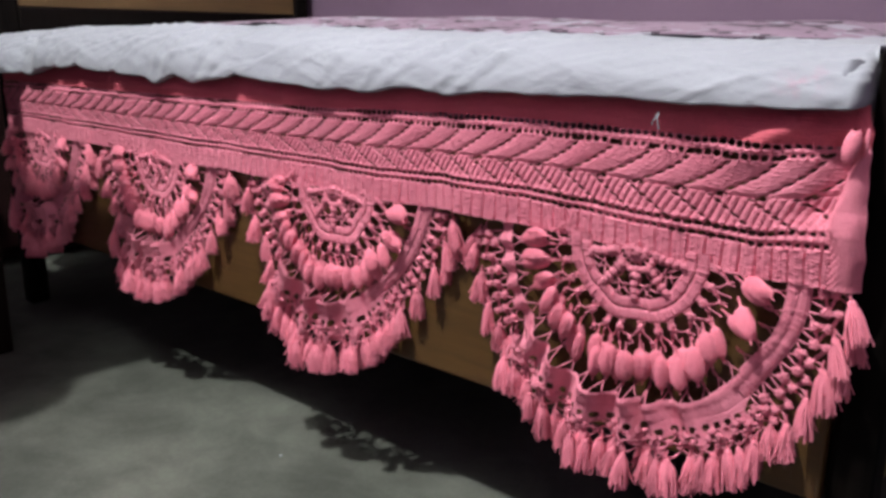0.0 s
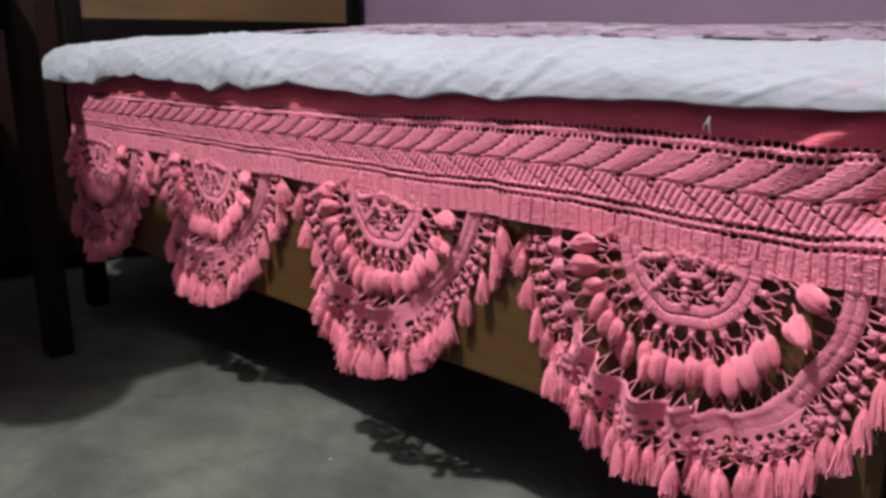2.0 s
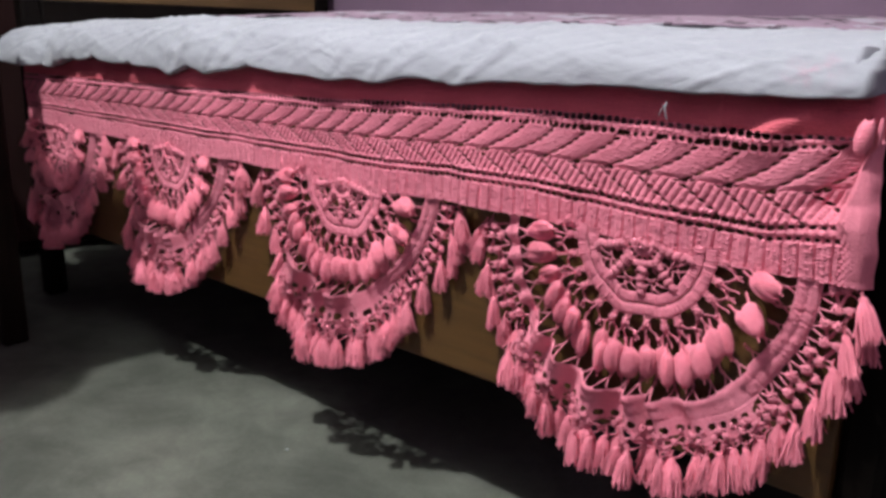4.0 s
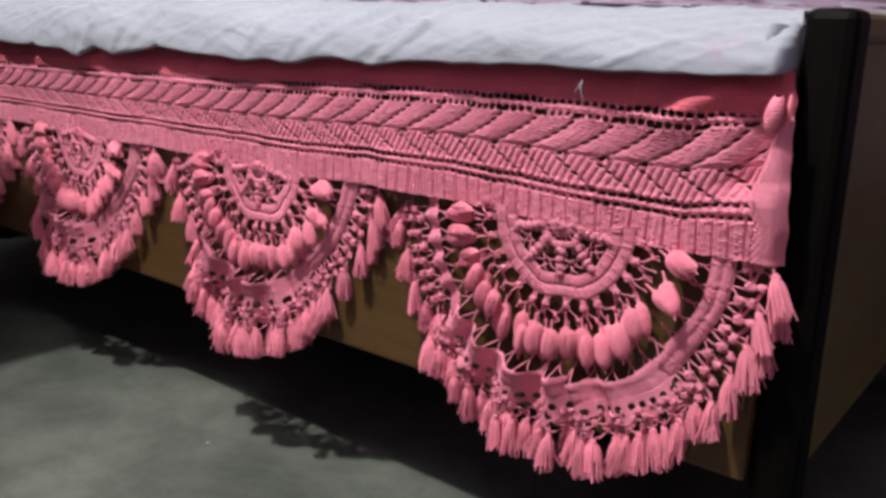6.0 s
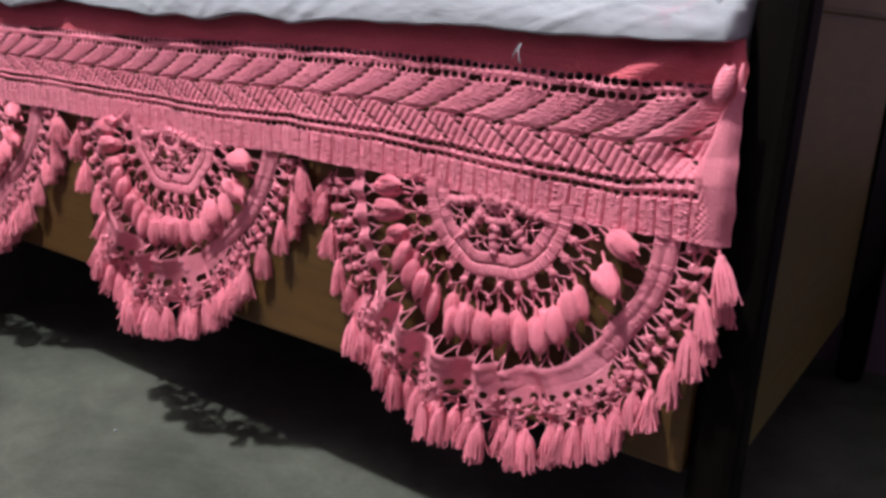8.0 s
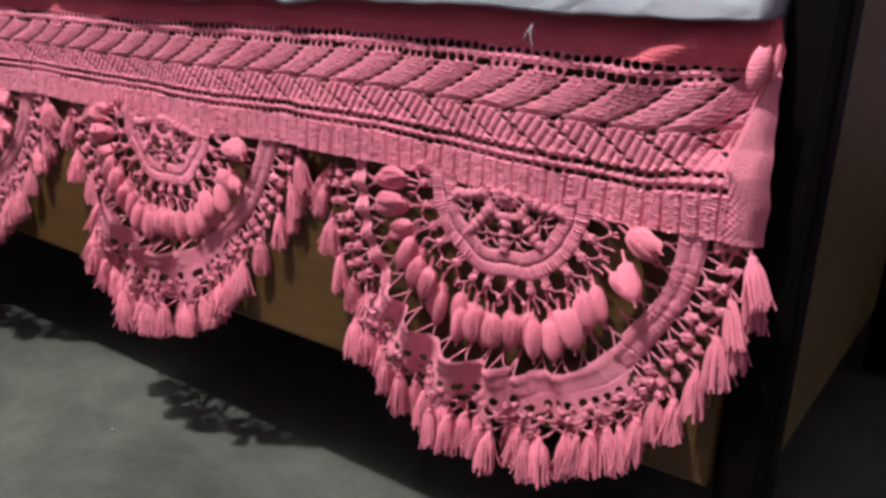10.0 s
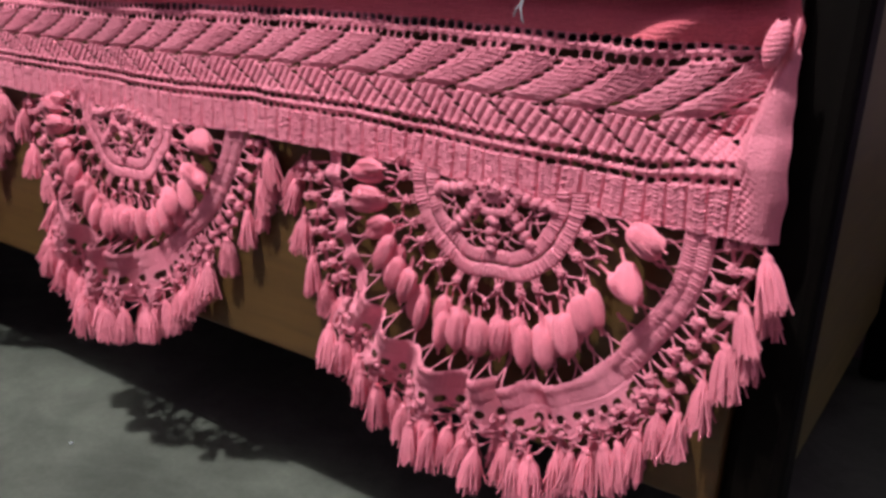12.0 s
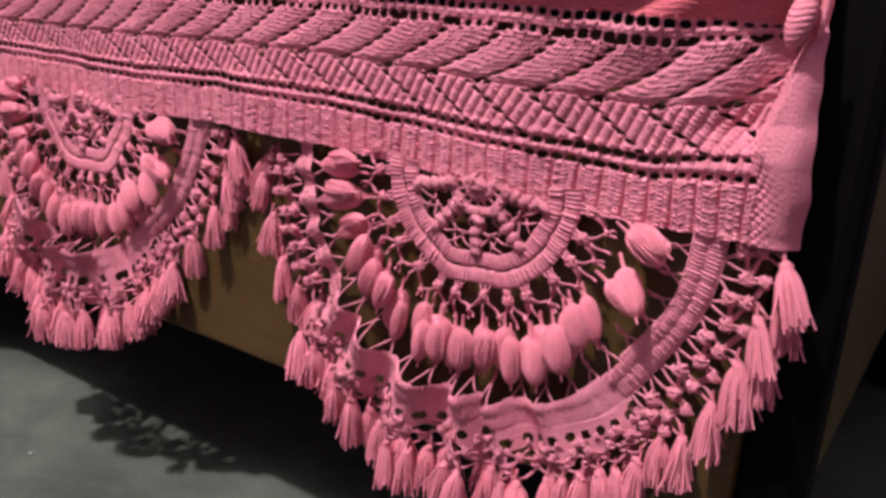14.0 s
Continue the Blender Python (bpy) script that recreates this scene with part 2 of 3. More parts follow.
def bed():
    root = thing("bed", "single wooden bed with dark posts and yellow ply side boards", "bed")
    boxed("side_rail", PLY, root, BED_L, -0.014, RAIL_Y, RAIL_Y + 0.025, RAIL_Z, 0.56, label="yellow varnished plywood side board")
    boxed("side_rail", PLY, root, BED_L, -0.014, BED_W - 0.05, BED_W - 0.025, RAIL_Z, 0.56, label="yellow varnished plywood side board")
    for y0 in (0.02, BED_W - 0.05):
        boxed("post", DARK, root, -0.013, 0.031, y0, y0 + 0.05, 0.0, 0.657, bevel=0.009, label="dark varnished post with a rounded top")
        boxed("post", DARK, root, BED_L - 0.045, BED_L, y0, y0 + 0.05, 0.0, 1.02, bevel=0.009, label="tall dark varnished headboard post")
    boxed("footboard_panel", DULL, root, 0.002, 0.020, 0.068, 0.62, RAIL_Z - 0.005, 0.632, bevel=0.002)
    # near-black board added to stand in for the dark void past the panel
    boxed("footboard_void_fill", DARK, root, -0.004, 0.025, 0.618, BED_W - 0.048, RAIL_Z + 0.01, 0.63, bevel=0.003)
    boxed("footboard_rail", DULL, root, -0.006, 0.027, 0.068, BED_W - 0.048, 0.628, 0.655, bevel=0.006)
    boxed("headboard_panel", HEAD, root, BED_L - 0.032, BED_L - 0.012, 0.068, BED_W - 0.048, 0.722, 0.97, bevel=0.002)
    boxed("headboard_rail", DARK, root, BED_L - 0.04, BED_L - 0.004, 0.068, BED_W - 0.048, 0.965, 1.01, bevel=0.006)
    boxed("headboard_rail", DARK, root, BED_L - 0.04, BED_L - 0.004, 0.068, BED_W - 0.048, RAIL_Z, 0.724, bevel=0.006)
    boxed("slat_board", PLY, root, BED_L + 0.002, -0.015, RAIL_Y + 0.027, BED_W - 0.052, 0.54, 0.556, bevel=0.002)


bed()


def sheet_top(x):
    return np.interp(x, [-2.0, -1.85, -1.5, -1.13, -0.8, -0.59, -0.33, -0.14, 0], [0.655, 0.664, 0.674, 0.677, 0.668, 0.662, 0.661, 0.655, 0.65])


def sheet_low(x):
    z = np.interp(x, [-2.0, -1.75, -1.6, -1.5, -1.17, -0.64, -0.31, -0.15, -0.03, 0], [0.578, 0.583, 0.60, 0.592, 0.586, 0.59, 0.598, 0.598, 0.601, 0.603])
    for at, drop, wide in ((-1.66, 0.018, 0.09), (-1.45, -0.008, 0.07), (-1.16, 0.010, 0.022), (-1.10, -0.009, 0.03), (-1.04, 0.007, 0.02), (-0.90, -0.008, 0.09), (-0.722, 0.003, 0.02), (-0.629, 0.006, 0.03), (-0.56, -0.004, 0.04), (-0.492, 0.006, 0.02), (-0.42, -0.003, 0.04)):
        z = z - drop * np.exp(-np.abs((x - at) / wide) ** 1.5)
    return z + wob(x, (19, 0.4, 0.0012), (47, 1.0, 0.0008), (131, 2.0, 0.0004))


def mattress():
    root = thing("mattress", "thin cotton mattress in a creased white sheet", "mattress")
    xs = np.linspace(-1.965, -0.016, 900)
    prof = []
    for s in np.linspace(0, 1, 64):
        prof.append(s)
    s = np.array(prof)[None]
    x = xs[:, None]
    top, low = sheet_top(xs)[:, None], sheet_low(xs)[:, None]
    # across: from the tuck under the edge, up the front, over the top and back
    up = np.clip((s - 0.12) / 0.5, 0, 1)
    back = np.clip((s - 0.62) / 0.38, 0, 1)
    under = np.clip((0.12 - s) / 0.12, 0, 1)
    front = -0.0225 - 0.001 * up
    y = front + 0.045 * under + 0.115 * up ** 2.2 + 0.50 * back
    z = low + (top - low) * np.sin(up * np.pi / 2) ** 1.1 + 0.012 * under ** 1.3 + 0.010 * np.sin(back * np.pi / 2)
    P = np.stack(np.broadcast_arrays(x, y, z), -1).copy()
    slope = np.gradient(P, axis=1)
    nrm = np.stack([0 * slope[..., 0], -slope[..., 2], slope[..., 1]], -1)
    nrm /= np.linalg.norm(nrm, axis=-1, keepdims=True) + 1e-9
    for i in range(P.shape[0]):
        for j in range(P.shape[1]):
            px, py, pz = P[i, j]
            d = 0.005 * noise.noise((px * 5 + pz * 16, py * 5, pz * 9)) + 0.0016 * noise.noise((px * 17 + pz * 40, 3, pz * 30))
            r = abs(noise.noise((px * 7 + pz * 34, 9.0, pz * 12 - px * 5)))
            d += 0.0015 * (1 - min(1, r * 8)) ** 2
            d += 0.030 * math.exp(-((px + 1.62) / 0.022) ** 2) * (1 - up[0, j]) ** 2
            r = abs(noise.noise((px * 15 + pz * 60, 4.0, pz * 25 - px * 4)))
            d += 0.0016 * (1 - min(1, r * 5)) ** 2
            # long soft creases that slant along the edge
            q = px * 0.9 + py * 2.2 + pz * 2.6
            r = abs(noise.noise((q * 7, px * 1.6, 2.0)))
            d += 0.0030 * (1 - min(1, r * 4.5)) ** 1.6 * (0.4 + 0.6 * max(0, noise.noise((px * 4, 8.0, py * 9))))
            r = abs(noise.noise((px * 10 - py * 26 - pz * 14, px * 2.5, 6.0)))
            d += 0.0030 * (1 - min(1, r * 5)) ** 2
            k = (0.12 + 0.88 * min(1, up[0, j] * 2)) * (1 - 0.5 * back[0, j])
            # folds that rise from the points of the lower edge
            for at, m, high in ((-1.60, 0.6, 0.006), (-1.30, 0.8, 0.004), (-1.16, 0.4, 0.008), (-1.13, 0.9, 0.005), (-1.04, 0.6, 0.007), (-1.00, 1.1, 0.006), (-0.722, 1.0, 0.005), (-0.629, 0.9, 0.006), (-0.60, 1.6, 0.006), (-0.492, 0.6, 0.009), (-0.47, 1.4, 0.006), (-0.36, 2.4, 0.003), (-0.20, 2.6, 0.003), (-0.06, 1.5, 0.004)):
                w = (px - at - m * (pz - 0.592) - 0.3 * m * max(0, py)) / (0.010 + 0.12 * (pz - 0.59))
                if abs(w) < 3:
                    d += high * (0.45 - w) * math.exp(-w * w) * (1 - 0.75 * up[0, j]) * (1 - back[0, j])
            P[i, j] += nrm[i, j] * d * k
            for at, high in ((-0.50, 0.007), (-0.93, 0.008), (-1.03, 0.005), (-1.31, 0.010), (-1.46, 0.009), (-1.55, 0.006), (-1.70, 0.008)):
                w = (px - at - 0.5 * (pz - 0.59)) / 0.012
                if abs(w) < 3:
                    P[i, j, 2] += 0.5 * high * math.exp(-w * w) * (1 - up[0, j]) ** 3
                    P[i, j, 1] += 0.0025 * math.exp(-w * w) * (1 - up[0, j])
    # the ends are drawn in
    e = np.clip((xs + 1.965) / 0.07, 0, 1)[:, None]
    e = np.sin(e * np.pi / 2) ** 0.7
    P[..., 1] = P[..., 1] * e + (1 - e) * 0.05
    mid = (low + top) / 2
    P[..., 2] = P[..., 2] * (0.5 + 0.5 * e) + (0.5 - 0.5 * e) * mid
    P[..., 1] -= 0.026 * np.clip((-1.70 - P[..., 0]) / 0.06, 0, 1) * (1 - back)
    e = np.clip((-0.016 - xs) / 0.012, 0, 1)[:, None]
    e = np.sin(e * np.pi / 2) ** 0.6
    P[..., 1] = P[..., 1] * e + (1 - e) * 0.03
    P[..., 2] = P[..., 2] * (0.75 + 0.25 * e) + (0.25 - 0.25 * e) * mid
    P[..., 0] += 0.008 * np.clip((0.030 - P[..., 1]) / 0.030, 0, 1) * np.clip((P[..., 0] + 0.08) / 0.06, 0, 1) ** 2
    part("sheet", quads("sheet", P[:, ::-1]), WHITE, root, "creased white cotton sheet")
    boxed("core", WHITE, root, -1.88, -0.03, 0.03, BED_W - 0.03, 0.558, 0.645, bevel=0.02)
    # the folded corner by the post
    sp = Soup()
    for k in range(3):
        a = np.linspace(0, 1, 14)[:, None]
        b = np.linspace(0, 1, 8)[None]
        X = -0.034 + 0.014 * b + 0.004 * k + 0 * a
        Y = -0.002 + 0.012 * k + 0.02 * b ** 2 - 0.008 * np.sin(a * np.pi)
        Z = 0.608 + 0.034 * a - 0.010 * b * (1 - a) + 0.002 * np.sin(b * 4 + k)
        sp.grid(np.stack(np.broadcast_arrays(X, Y, Z), -1))
    part("tucked_corner", sp.mesh("tucked_corner"), WHITE, root, "folded corner of the white sheet")


mattress()


def bedspread():
    root = thing("bedspread", "mauve bedspread with dark and white blotches on the mattress", "bedspread")
    x, y = np.meshgrid(np.linspace(-1.86, -0.02, 150), np.linspace(0.0, 1.0, 60), indexing="ij")
    front = 0.16 + 0.10 * np.clip((-1.2 - x) / 0.4, 0, 1.5) + 0.50 * np.clip((x + 0.22) / 0.20, 0, 1) ** 1.5 + 0.01 * np.sin(x * 6)

    def top(px, k, yy):
        return sheet_top(px) + 0.006 + 0.022 * np.sin(np.clip(k * 1.3, 0, 1) * np.pi / 2) + 0.004 * np.sin(px * 9 + yy * 14) * k + 0.002 * np.sin(px * 31 - yy * 20)

    yy = front + (BED_W - 0.02 - front) * y
    part("cloth", quads("cloth", np.stack([x, yy, top(x, y, yy)], -1)), PATTERN, root)
    sp = Soup()
    sp.tube(np.stack([x[:, 0], front[:, 0] - 0.003, top(x[:, 0], 0 * x[:, 0], front[:, 0]) - 0.001], -1), 0.0022, 8)
    part("hemmed_edge", sp.mesh("hemmed_edge"), PATTERN, root)


bedspread()


# ---- the crocheted valance ----
VAL_L, VAL_R, STEP = -1.86, 0.004, 0.0009
LEAF_AT, LEAF_STEP = -0.012, 0.0433
LOW_X = [-1.9, -1.7, -1.3, -0.95, -0.75, -0.62, -0.5, -0.38, -0.23, -0.11, 0.0]
LOW_Z = [0.004, 0.004, 0.0, 0.0, -0.003, -0.004, 0.001, 0.0, -0.008, -0.012, -0.008]
TOP_Z = [-0.010, -0.010, -0.010, -0.008, -0.008, -0.003, 0.0, 0.002, 0.0, -0.002, 0.0]


def fold_line(h):
    """Where the drawn-up fold by the post begins, by height."""
    return np.interp(h, [0.44, 0.474, 0.484, 0.492, 0.5036, 0.5177, 0.533, 0.55, 0.58], [-0.027, -0.026, -0.029, -0.035, -0.034, -0.0275, -0.022, -0.014, -0.011])


def drape(x, h):
    """How far the cloth hangs out of its even plane: the offsets in y and z."""
    k = np.clip((h - 0.48) / 0.08, 0, 1)
    dz = np.interp(x, LOW_X, LOW_Z) * (1 - k) + np.interp(x, LOW_X, TOP_Z) * k
    dy = -0.003 - wob(x, (11, 0.5, 0.003), (29, 1.7, 0.0022), (53, 0.2, 0.001)) * (1.3 - 0.8 * k)
    # a raised crease that runs up to the corner
    t = np.clip(((x + 0.16) * 0.85 + (h - 0.532) * 0.52) / 0.105, 0, 1.25)
    off = (x + 0.16 - 0.088 * t) * -0.52 + (h - 0.532 - 0.054 * t) * 0.85
    dy = dy - 0.012 * np.exp(-(off / 0.015) ** 2) * np.clip(t * 2 - 0.3, 0, 1) * np.clip((1.2 - t) * 6, 0, 1)
    # drawn together towards the corner
    g = np.clip((x + 0.10) / 0.09, 0, 1)
    dz = dz + 0.0107 * g * np.clip((h - 0.455) / 0.03, 0, 1) * np.clip((0.566 - h) / 0.014, 0, 1)
    for at, wide in ((-0.15, 0.012), (-0.70, 0.03), (-0.82, 0.02), (-1.15, 0.04), (-1.32, 0.05)):
        dy = dy - 0.007 * np.exp(-((x - at) / wide) ** 2) * np.clip((h - 0.55) / 0.03, 0, 1)
    dy = dy - 0.007 * g * np.sin(np.clip((h - 0.45) / 0.13, 0, 1) * np.pi)
    # the valley beside the fold, and the fold itself
    over = x - fold_line(h)
    up = np.clip((h - 0.430) / 0.07, 0, 1) * np.clip((0.582 - h) / 0.02, 0, 1)
    deep = np.clip((h - 0.486) / 0.02, 0, 1)
    flap = np.clip(over / 0.012, 0, 1)
    flap = flap * flap * (3 - 2 * flap)
    dy = dy + up * (deep * np.where(over < 0, 0.018 * np.exp(-(over / 0.028) ** 2), 0.018) - (0.009 + 0.012 * deep) * flap)
    dy = dy + 0.012 * np.clip((x + 0.010) / 0.014, 0, 1) ** 2
    dy = dy + 0.012 * np.clip((h - 0.578) / 0.022, 0, 1) ** 1.5 + 0.05 * np.clip((h - 0.602) / 0.03, 0, 1)
    return dy, dz


def rnd(a, b=0.0):
    """A steady random number from 0 to 1 for each whole a and b."""
    return frac(np.sin(a * 12.9898 + b * 78.233) * 43758.5453)


def frac(v):
    return v - np.floor(v)


def eyelets(s, h, centre, half, pitch, wide=0.31, shift=0.0):
    q = s / pitch + shift + 0.12 * np.sin(s * 47 + shift * 9)
    u, k = frac(q), np.floor(q)
    size = 0.92 + 0.22 * np.sin(k * 12.9 + shift)
    return (np.abs((u - 0.5) / wide / size) ** 2.4 + np.abs((h - centre - 0.0006 * np.sin(s * 83) - 0.0005 * np.sin(k * 7.7)) / half / size) ** 2.4) < 1.15


def crochet(s, h):
    """The relief of the cloth, towards the room, and its holes, by place along it and by height."""
    over = s - fold_line(h)
    plain = (over > 0) & (h < 0.5675)
    s = s + 0.002 * np.sin(s * 17) + 0.0012 * np.sin(s * 41 + h * 60)
    d, hole = np.zeros_like(s), np.zeros(s.shape, bool)
    hem = h > 0.5675
    d += np.where(hem, 0.0002 * np.sin(h * 1900 + np.sin(s * 300)), 0)

    def cord(centre, wide, high, pitch, shift):
        """A cord of separate round stitches."""
        q = s / pitch + shift + 0.12 * np.sin(s * 47 + shift * 9)
        k = np.floor(q)
        bead = (0.15 + 0.85 * np.abs(np.sin(np.pi * q)) ** 0.6) * (0.75 + 0.5 * rnd(k, shift))
        return high * bead * np.exp(-((h - centre - 0.0006 * (rnd(k, 3.0) - 0.5)) / wide) ** 2)

    def bars(low, high, pitch, shift):
        """Upright threads between the eyelets."""
        q = s / pitch + shift + 0.12 * np.sin(s * 47 + shift * 9)
        return 0.0017 * np.exp(-((frac(q + 0.5) - 0.5) / 0.085) ** 2) * (h > low) * (h < high)

    hole |= eyelets(s, h, 0.5642, 0.0030, 0.0090, 0.37)
    d += cord(0.5588, 0.0026, 0.0026, 0.0090, 0.0) + bars(0.5600, 0.5685, 0.0090, 0.0) + bars(0.5495, 0.5570, 0.0090, 0.4)
    # slanting leaves with eyelets between them
    leaf = (h > 0.5165) & (h <= 0.5565)
    q = (s - LEAF_AT - 1.75 * (h - 0.517) - 0.006 * np.sin((h - 0.517) * 90)) / LEAF_STEP
    f = frac(q)
    line = np.exp(-(np.minimum(f, 1 - f) / 0.07) ** 2)
    row = np.floor(h / 0.0031 + 0.25 * np.sin(q * 9))
    cell = np.floor(q * 13 + 0.5 * row)
    loop = np.abs(np.sin(np.pi * (h / 0.0031 + 0.25 * np.sin(q * 9)))) ** 0.6 * (0.12 + 0.88 * np.abs(np.sin(np.pi * (q * 13 + 0.5 * row))))
    body = 0.0028 * np.sin(np.pi * f) ** 0.4 * np.clip((0.556 - h) / 0.006, 0, 1) * np.clip((h - 0.517) / 0.005, 0, 1)
    d += np.where(leaf, body + 0.0013 * loop * (0.6 + 0.8 * rnd(cell, row)) * (1 - line) + 0.0006 * line, 0)
    hole |= leaf & ((f > 0.918) | (f < 0.055)) & (np.abs(frac(h / 0.0056) - 0.5) < 0.31) & (h < 0.5535)
    top = (h > 0.5495) & leaf
    hole |= top & eyelets(s, h, 0.553, 0.0028, 0.0090, 0.36, 0.4)
    hole |= top & (np.abs(f - 0.95) < 0.085) & (np.abs(h - 0.5515) < 0.0036)
    # herringbone below, slanting the other way, with ribs across
    herr = (h > 0.4895) & (h <= 0.5165)
    f2 = frac((s - LEAF_AT + 0.006 + 1.75 * (h - 0.4895)) / LEAF_STEP)
    l2 = np.exp(-(np.minimum(f2, 1 - f2) / 0.06) ** 2)
    col = (s * 0.87 - h * 0.5) / 0.0080
    rung = (s * 0.5 + h * 0.87) / 0.0026 + 0.3 * np.sin(col * 2.1) + 0.5 * np.floor(col)
    ribs = np.abs(np.sin(np.pi * col)) ** 0.5
    d += np.where(herr, 0.0019 * ribs - 0.0012 * l2 + 0.0017 * ribs * np.abs(np.sin(np.pi * rung)) ** 0.7 * (0.55 + 0.8 * rnd(np.floor(col), np.floor(rung))), 0)
    hole |= herr & ((f2 < 0.075) | (f2 > 0.94)) & (np.abs(frac(h / 0.0052 + 0.3) - 0.5) < 0.30)
    hole |= (np.abs(h - 0.5163) < 0.0015) & (np.abs(f - 0.12) < 0.12) & (np.abs(frac(s / 0.0075) - 0.5) < 0.34)
    # two rows of eyelets and the cord between them
    d += cord(0.4822, 0.0026, 0.0026, 0.0098, 0.15) + bars(0.4755, 0.4830, 0.0098, 0.3) + bars(0.4815, 0.4925, 0.0098, 0.0) + cord(0.4915, 0.0020, 0.0014, 0.0098, 0.5)
    hole |= eyelets(s, h, 0.4868, 0.0021, 0.0098, 0.38)
    hole |= eyelets(s, h, 0.4775, 0.0022, 0.0098, 0.38, 0.3)
    # upright blocks of close stitches
    low = h <= 0.4745
    q3 = s / 0.0166 + 0.1 * np.sin(s * 23)
    f3, k3 = frac(q3), np.floor(q3)
    gap = np.exp(-(np.minimum(f3, 1 - f3) / 0.055) ** 2)
    lay = (h + 0.0007 * np.sin(f3 * 6.3 + 5 * k3) + 0.0004 * np.sin(s * 900) + 0.004 * k3) / 0.0029
    half = np.floor(f3 * 3.0 + 0.35 * (rnd(k3) - 0.5))
    strand = np.abs(np.sin(np.pi * (lay + 0.45 * half))) ** 0.7 * (0.5 + 0.9 * rnd(np.floor(lay + 0.45 * half), k3 * 3 + half)) * (0.35 + 0.65 * np.abs(np.sin(np.pi * (f3 * 3.0 + 0.35 * (rnd(k3) - 0.5)))) ** 0.6)
    d += np.where(low, 0.0016 * np.sin(np.pi * f3) ** 0.35 - 0.0020 * gap + 0.0017 * strand * (1 - 0.7 * gap), 0)
    edge = np.exp(-(over / 0.010) ** 2)
    knit = np.abs(np.sin(np.pi * (h / 0.0034 + over * 110))) * np.abs(np.sin(np.pi * (over / 0.0046 + 0.5 * np.floor(h / 0.0034 + over * 110))))
    garter = 0.0024 * edge * knit + 0.00015 * np.abs(np.sin(np.pi * h / 0.0030 + 0.8 * np.sin(s * 400)))
    grain = 0.0002 * np.sin(s * 2100 + 3 * np.sin(h * 900)) * np.sin(h * 2300)
    return np.where(plain, garter, d) + grain, hole & ~plain


def band(name, root, z0, z1, mat, label, right=VAL_R):
    along = np.concatenate([np.arange(VAL_L, -1.0, 2 * STEP), np.arange(-1.0, -0.55, STEP), np.arange(-0.55, right, 0.75 * STEP)])
    m = max(4, int((z1 - z0) / (0.75 * STEP)))
    s, h = np.meshgrid(along, np.linspace(z0, z1, m), indexing="ij")
    n = len(along)
    d, _ = crochet(s, h)
    _, hole = crochet((s[:-1, :-1] + s[1:, 1:]) / 2, (h[:-1, :-1] + h[1:, 1:]) / 2)
    near = np.zeros(s.shape)
    for i in (0, 1):
        for j in (0, 1):
            near[i:n - 1 + i, j:m - 1 + j] += hole
    dy, dz = drape(s, h)
    end = np.interp(h, [0.4475, 0.47, 0.52, 0.58, 0.605, 0.64], [0.003, 0.005, 0.0, -0.005, -0.015, -0.02]) + 0.0005 * np.sin(h * 230)
    drawn = (VAL_R - end) * np.clip((s + 0.04) / (VAL_R + 0.04), 0, 1)
    P = np.stack([s - drawn, dy - d + 0.0004 * np.minimum(near, 3), h + dz], -1)
    hole |= (s[1:, 1:] > -0.028) & (h[1:, 1:] > 0.604)
    ob = part(name, quads(name, P, ~hole), mat, root, label)
    return ob


def tassel_mesh(name, seed, long, wide):
    """A knotted head and a skirt of loose strands; hangs down from its origin."""
    rng = np.random.default_rng(seed)
    sp = Soup()
    sp.tube([(0, 0, 0.010), (0.0015, 0, 0.004), (0, 0, -0.003)], 0.0012, 5)
    sp.lump((0, 0, -0.003), 0.0040, 0.0040, 0.0046, seed)
    z = np.array([-0.003, -0.007, -0.013, -0.020, -0.62 * long, -0.70 * long])
    sp.tube(np.stack([0 * z, 0 * z, z], -1), np.array([0.003, 0.0050, 0.0062, 0.0068, 0.0066, 0.002]) * wide, 9)
    press = rng.normal() * 0.12
    for k in range(76):
        a = k * 2.399 + rng.normal() * 0.15
        q = math.sqrt(rng.uniform(0.35, 1.0))
        ln = long * rng.uniform(0.80, 1.12)
        t = np.linspace(0, 1, 8)
        r = wide * q * (0.0034 + 0.0058 * (1 - np.exp(-t * 5)) + rng.uniform(0.0005, 0.0042) * t ** 1.5)
        if k > 71:
            r = r + 0.009 * t ** 2 * rng.uniform(0.3, 1)
        b = a + 0.22 * rng.normal() * t
        sp.tube(np.stack([r * np.cos(b) + press * ln * t ** 2 * 0.4, 0.75 * r * np.sin(b), -0.003 - ln * t], -1), np.linspace(0.00105, 0.0008, 8), 4)
    return sp.mesh(name)


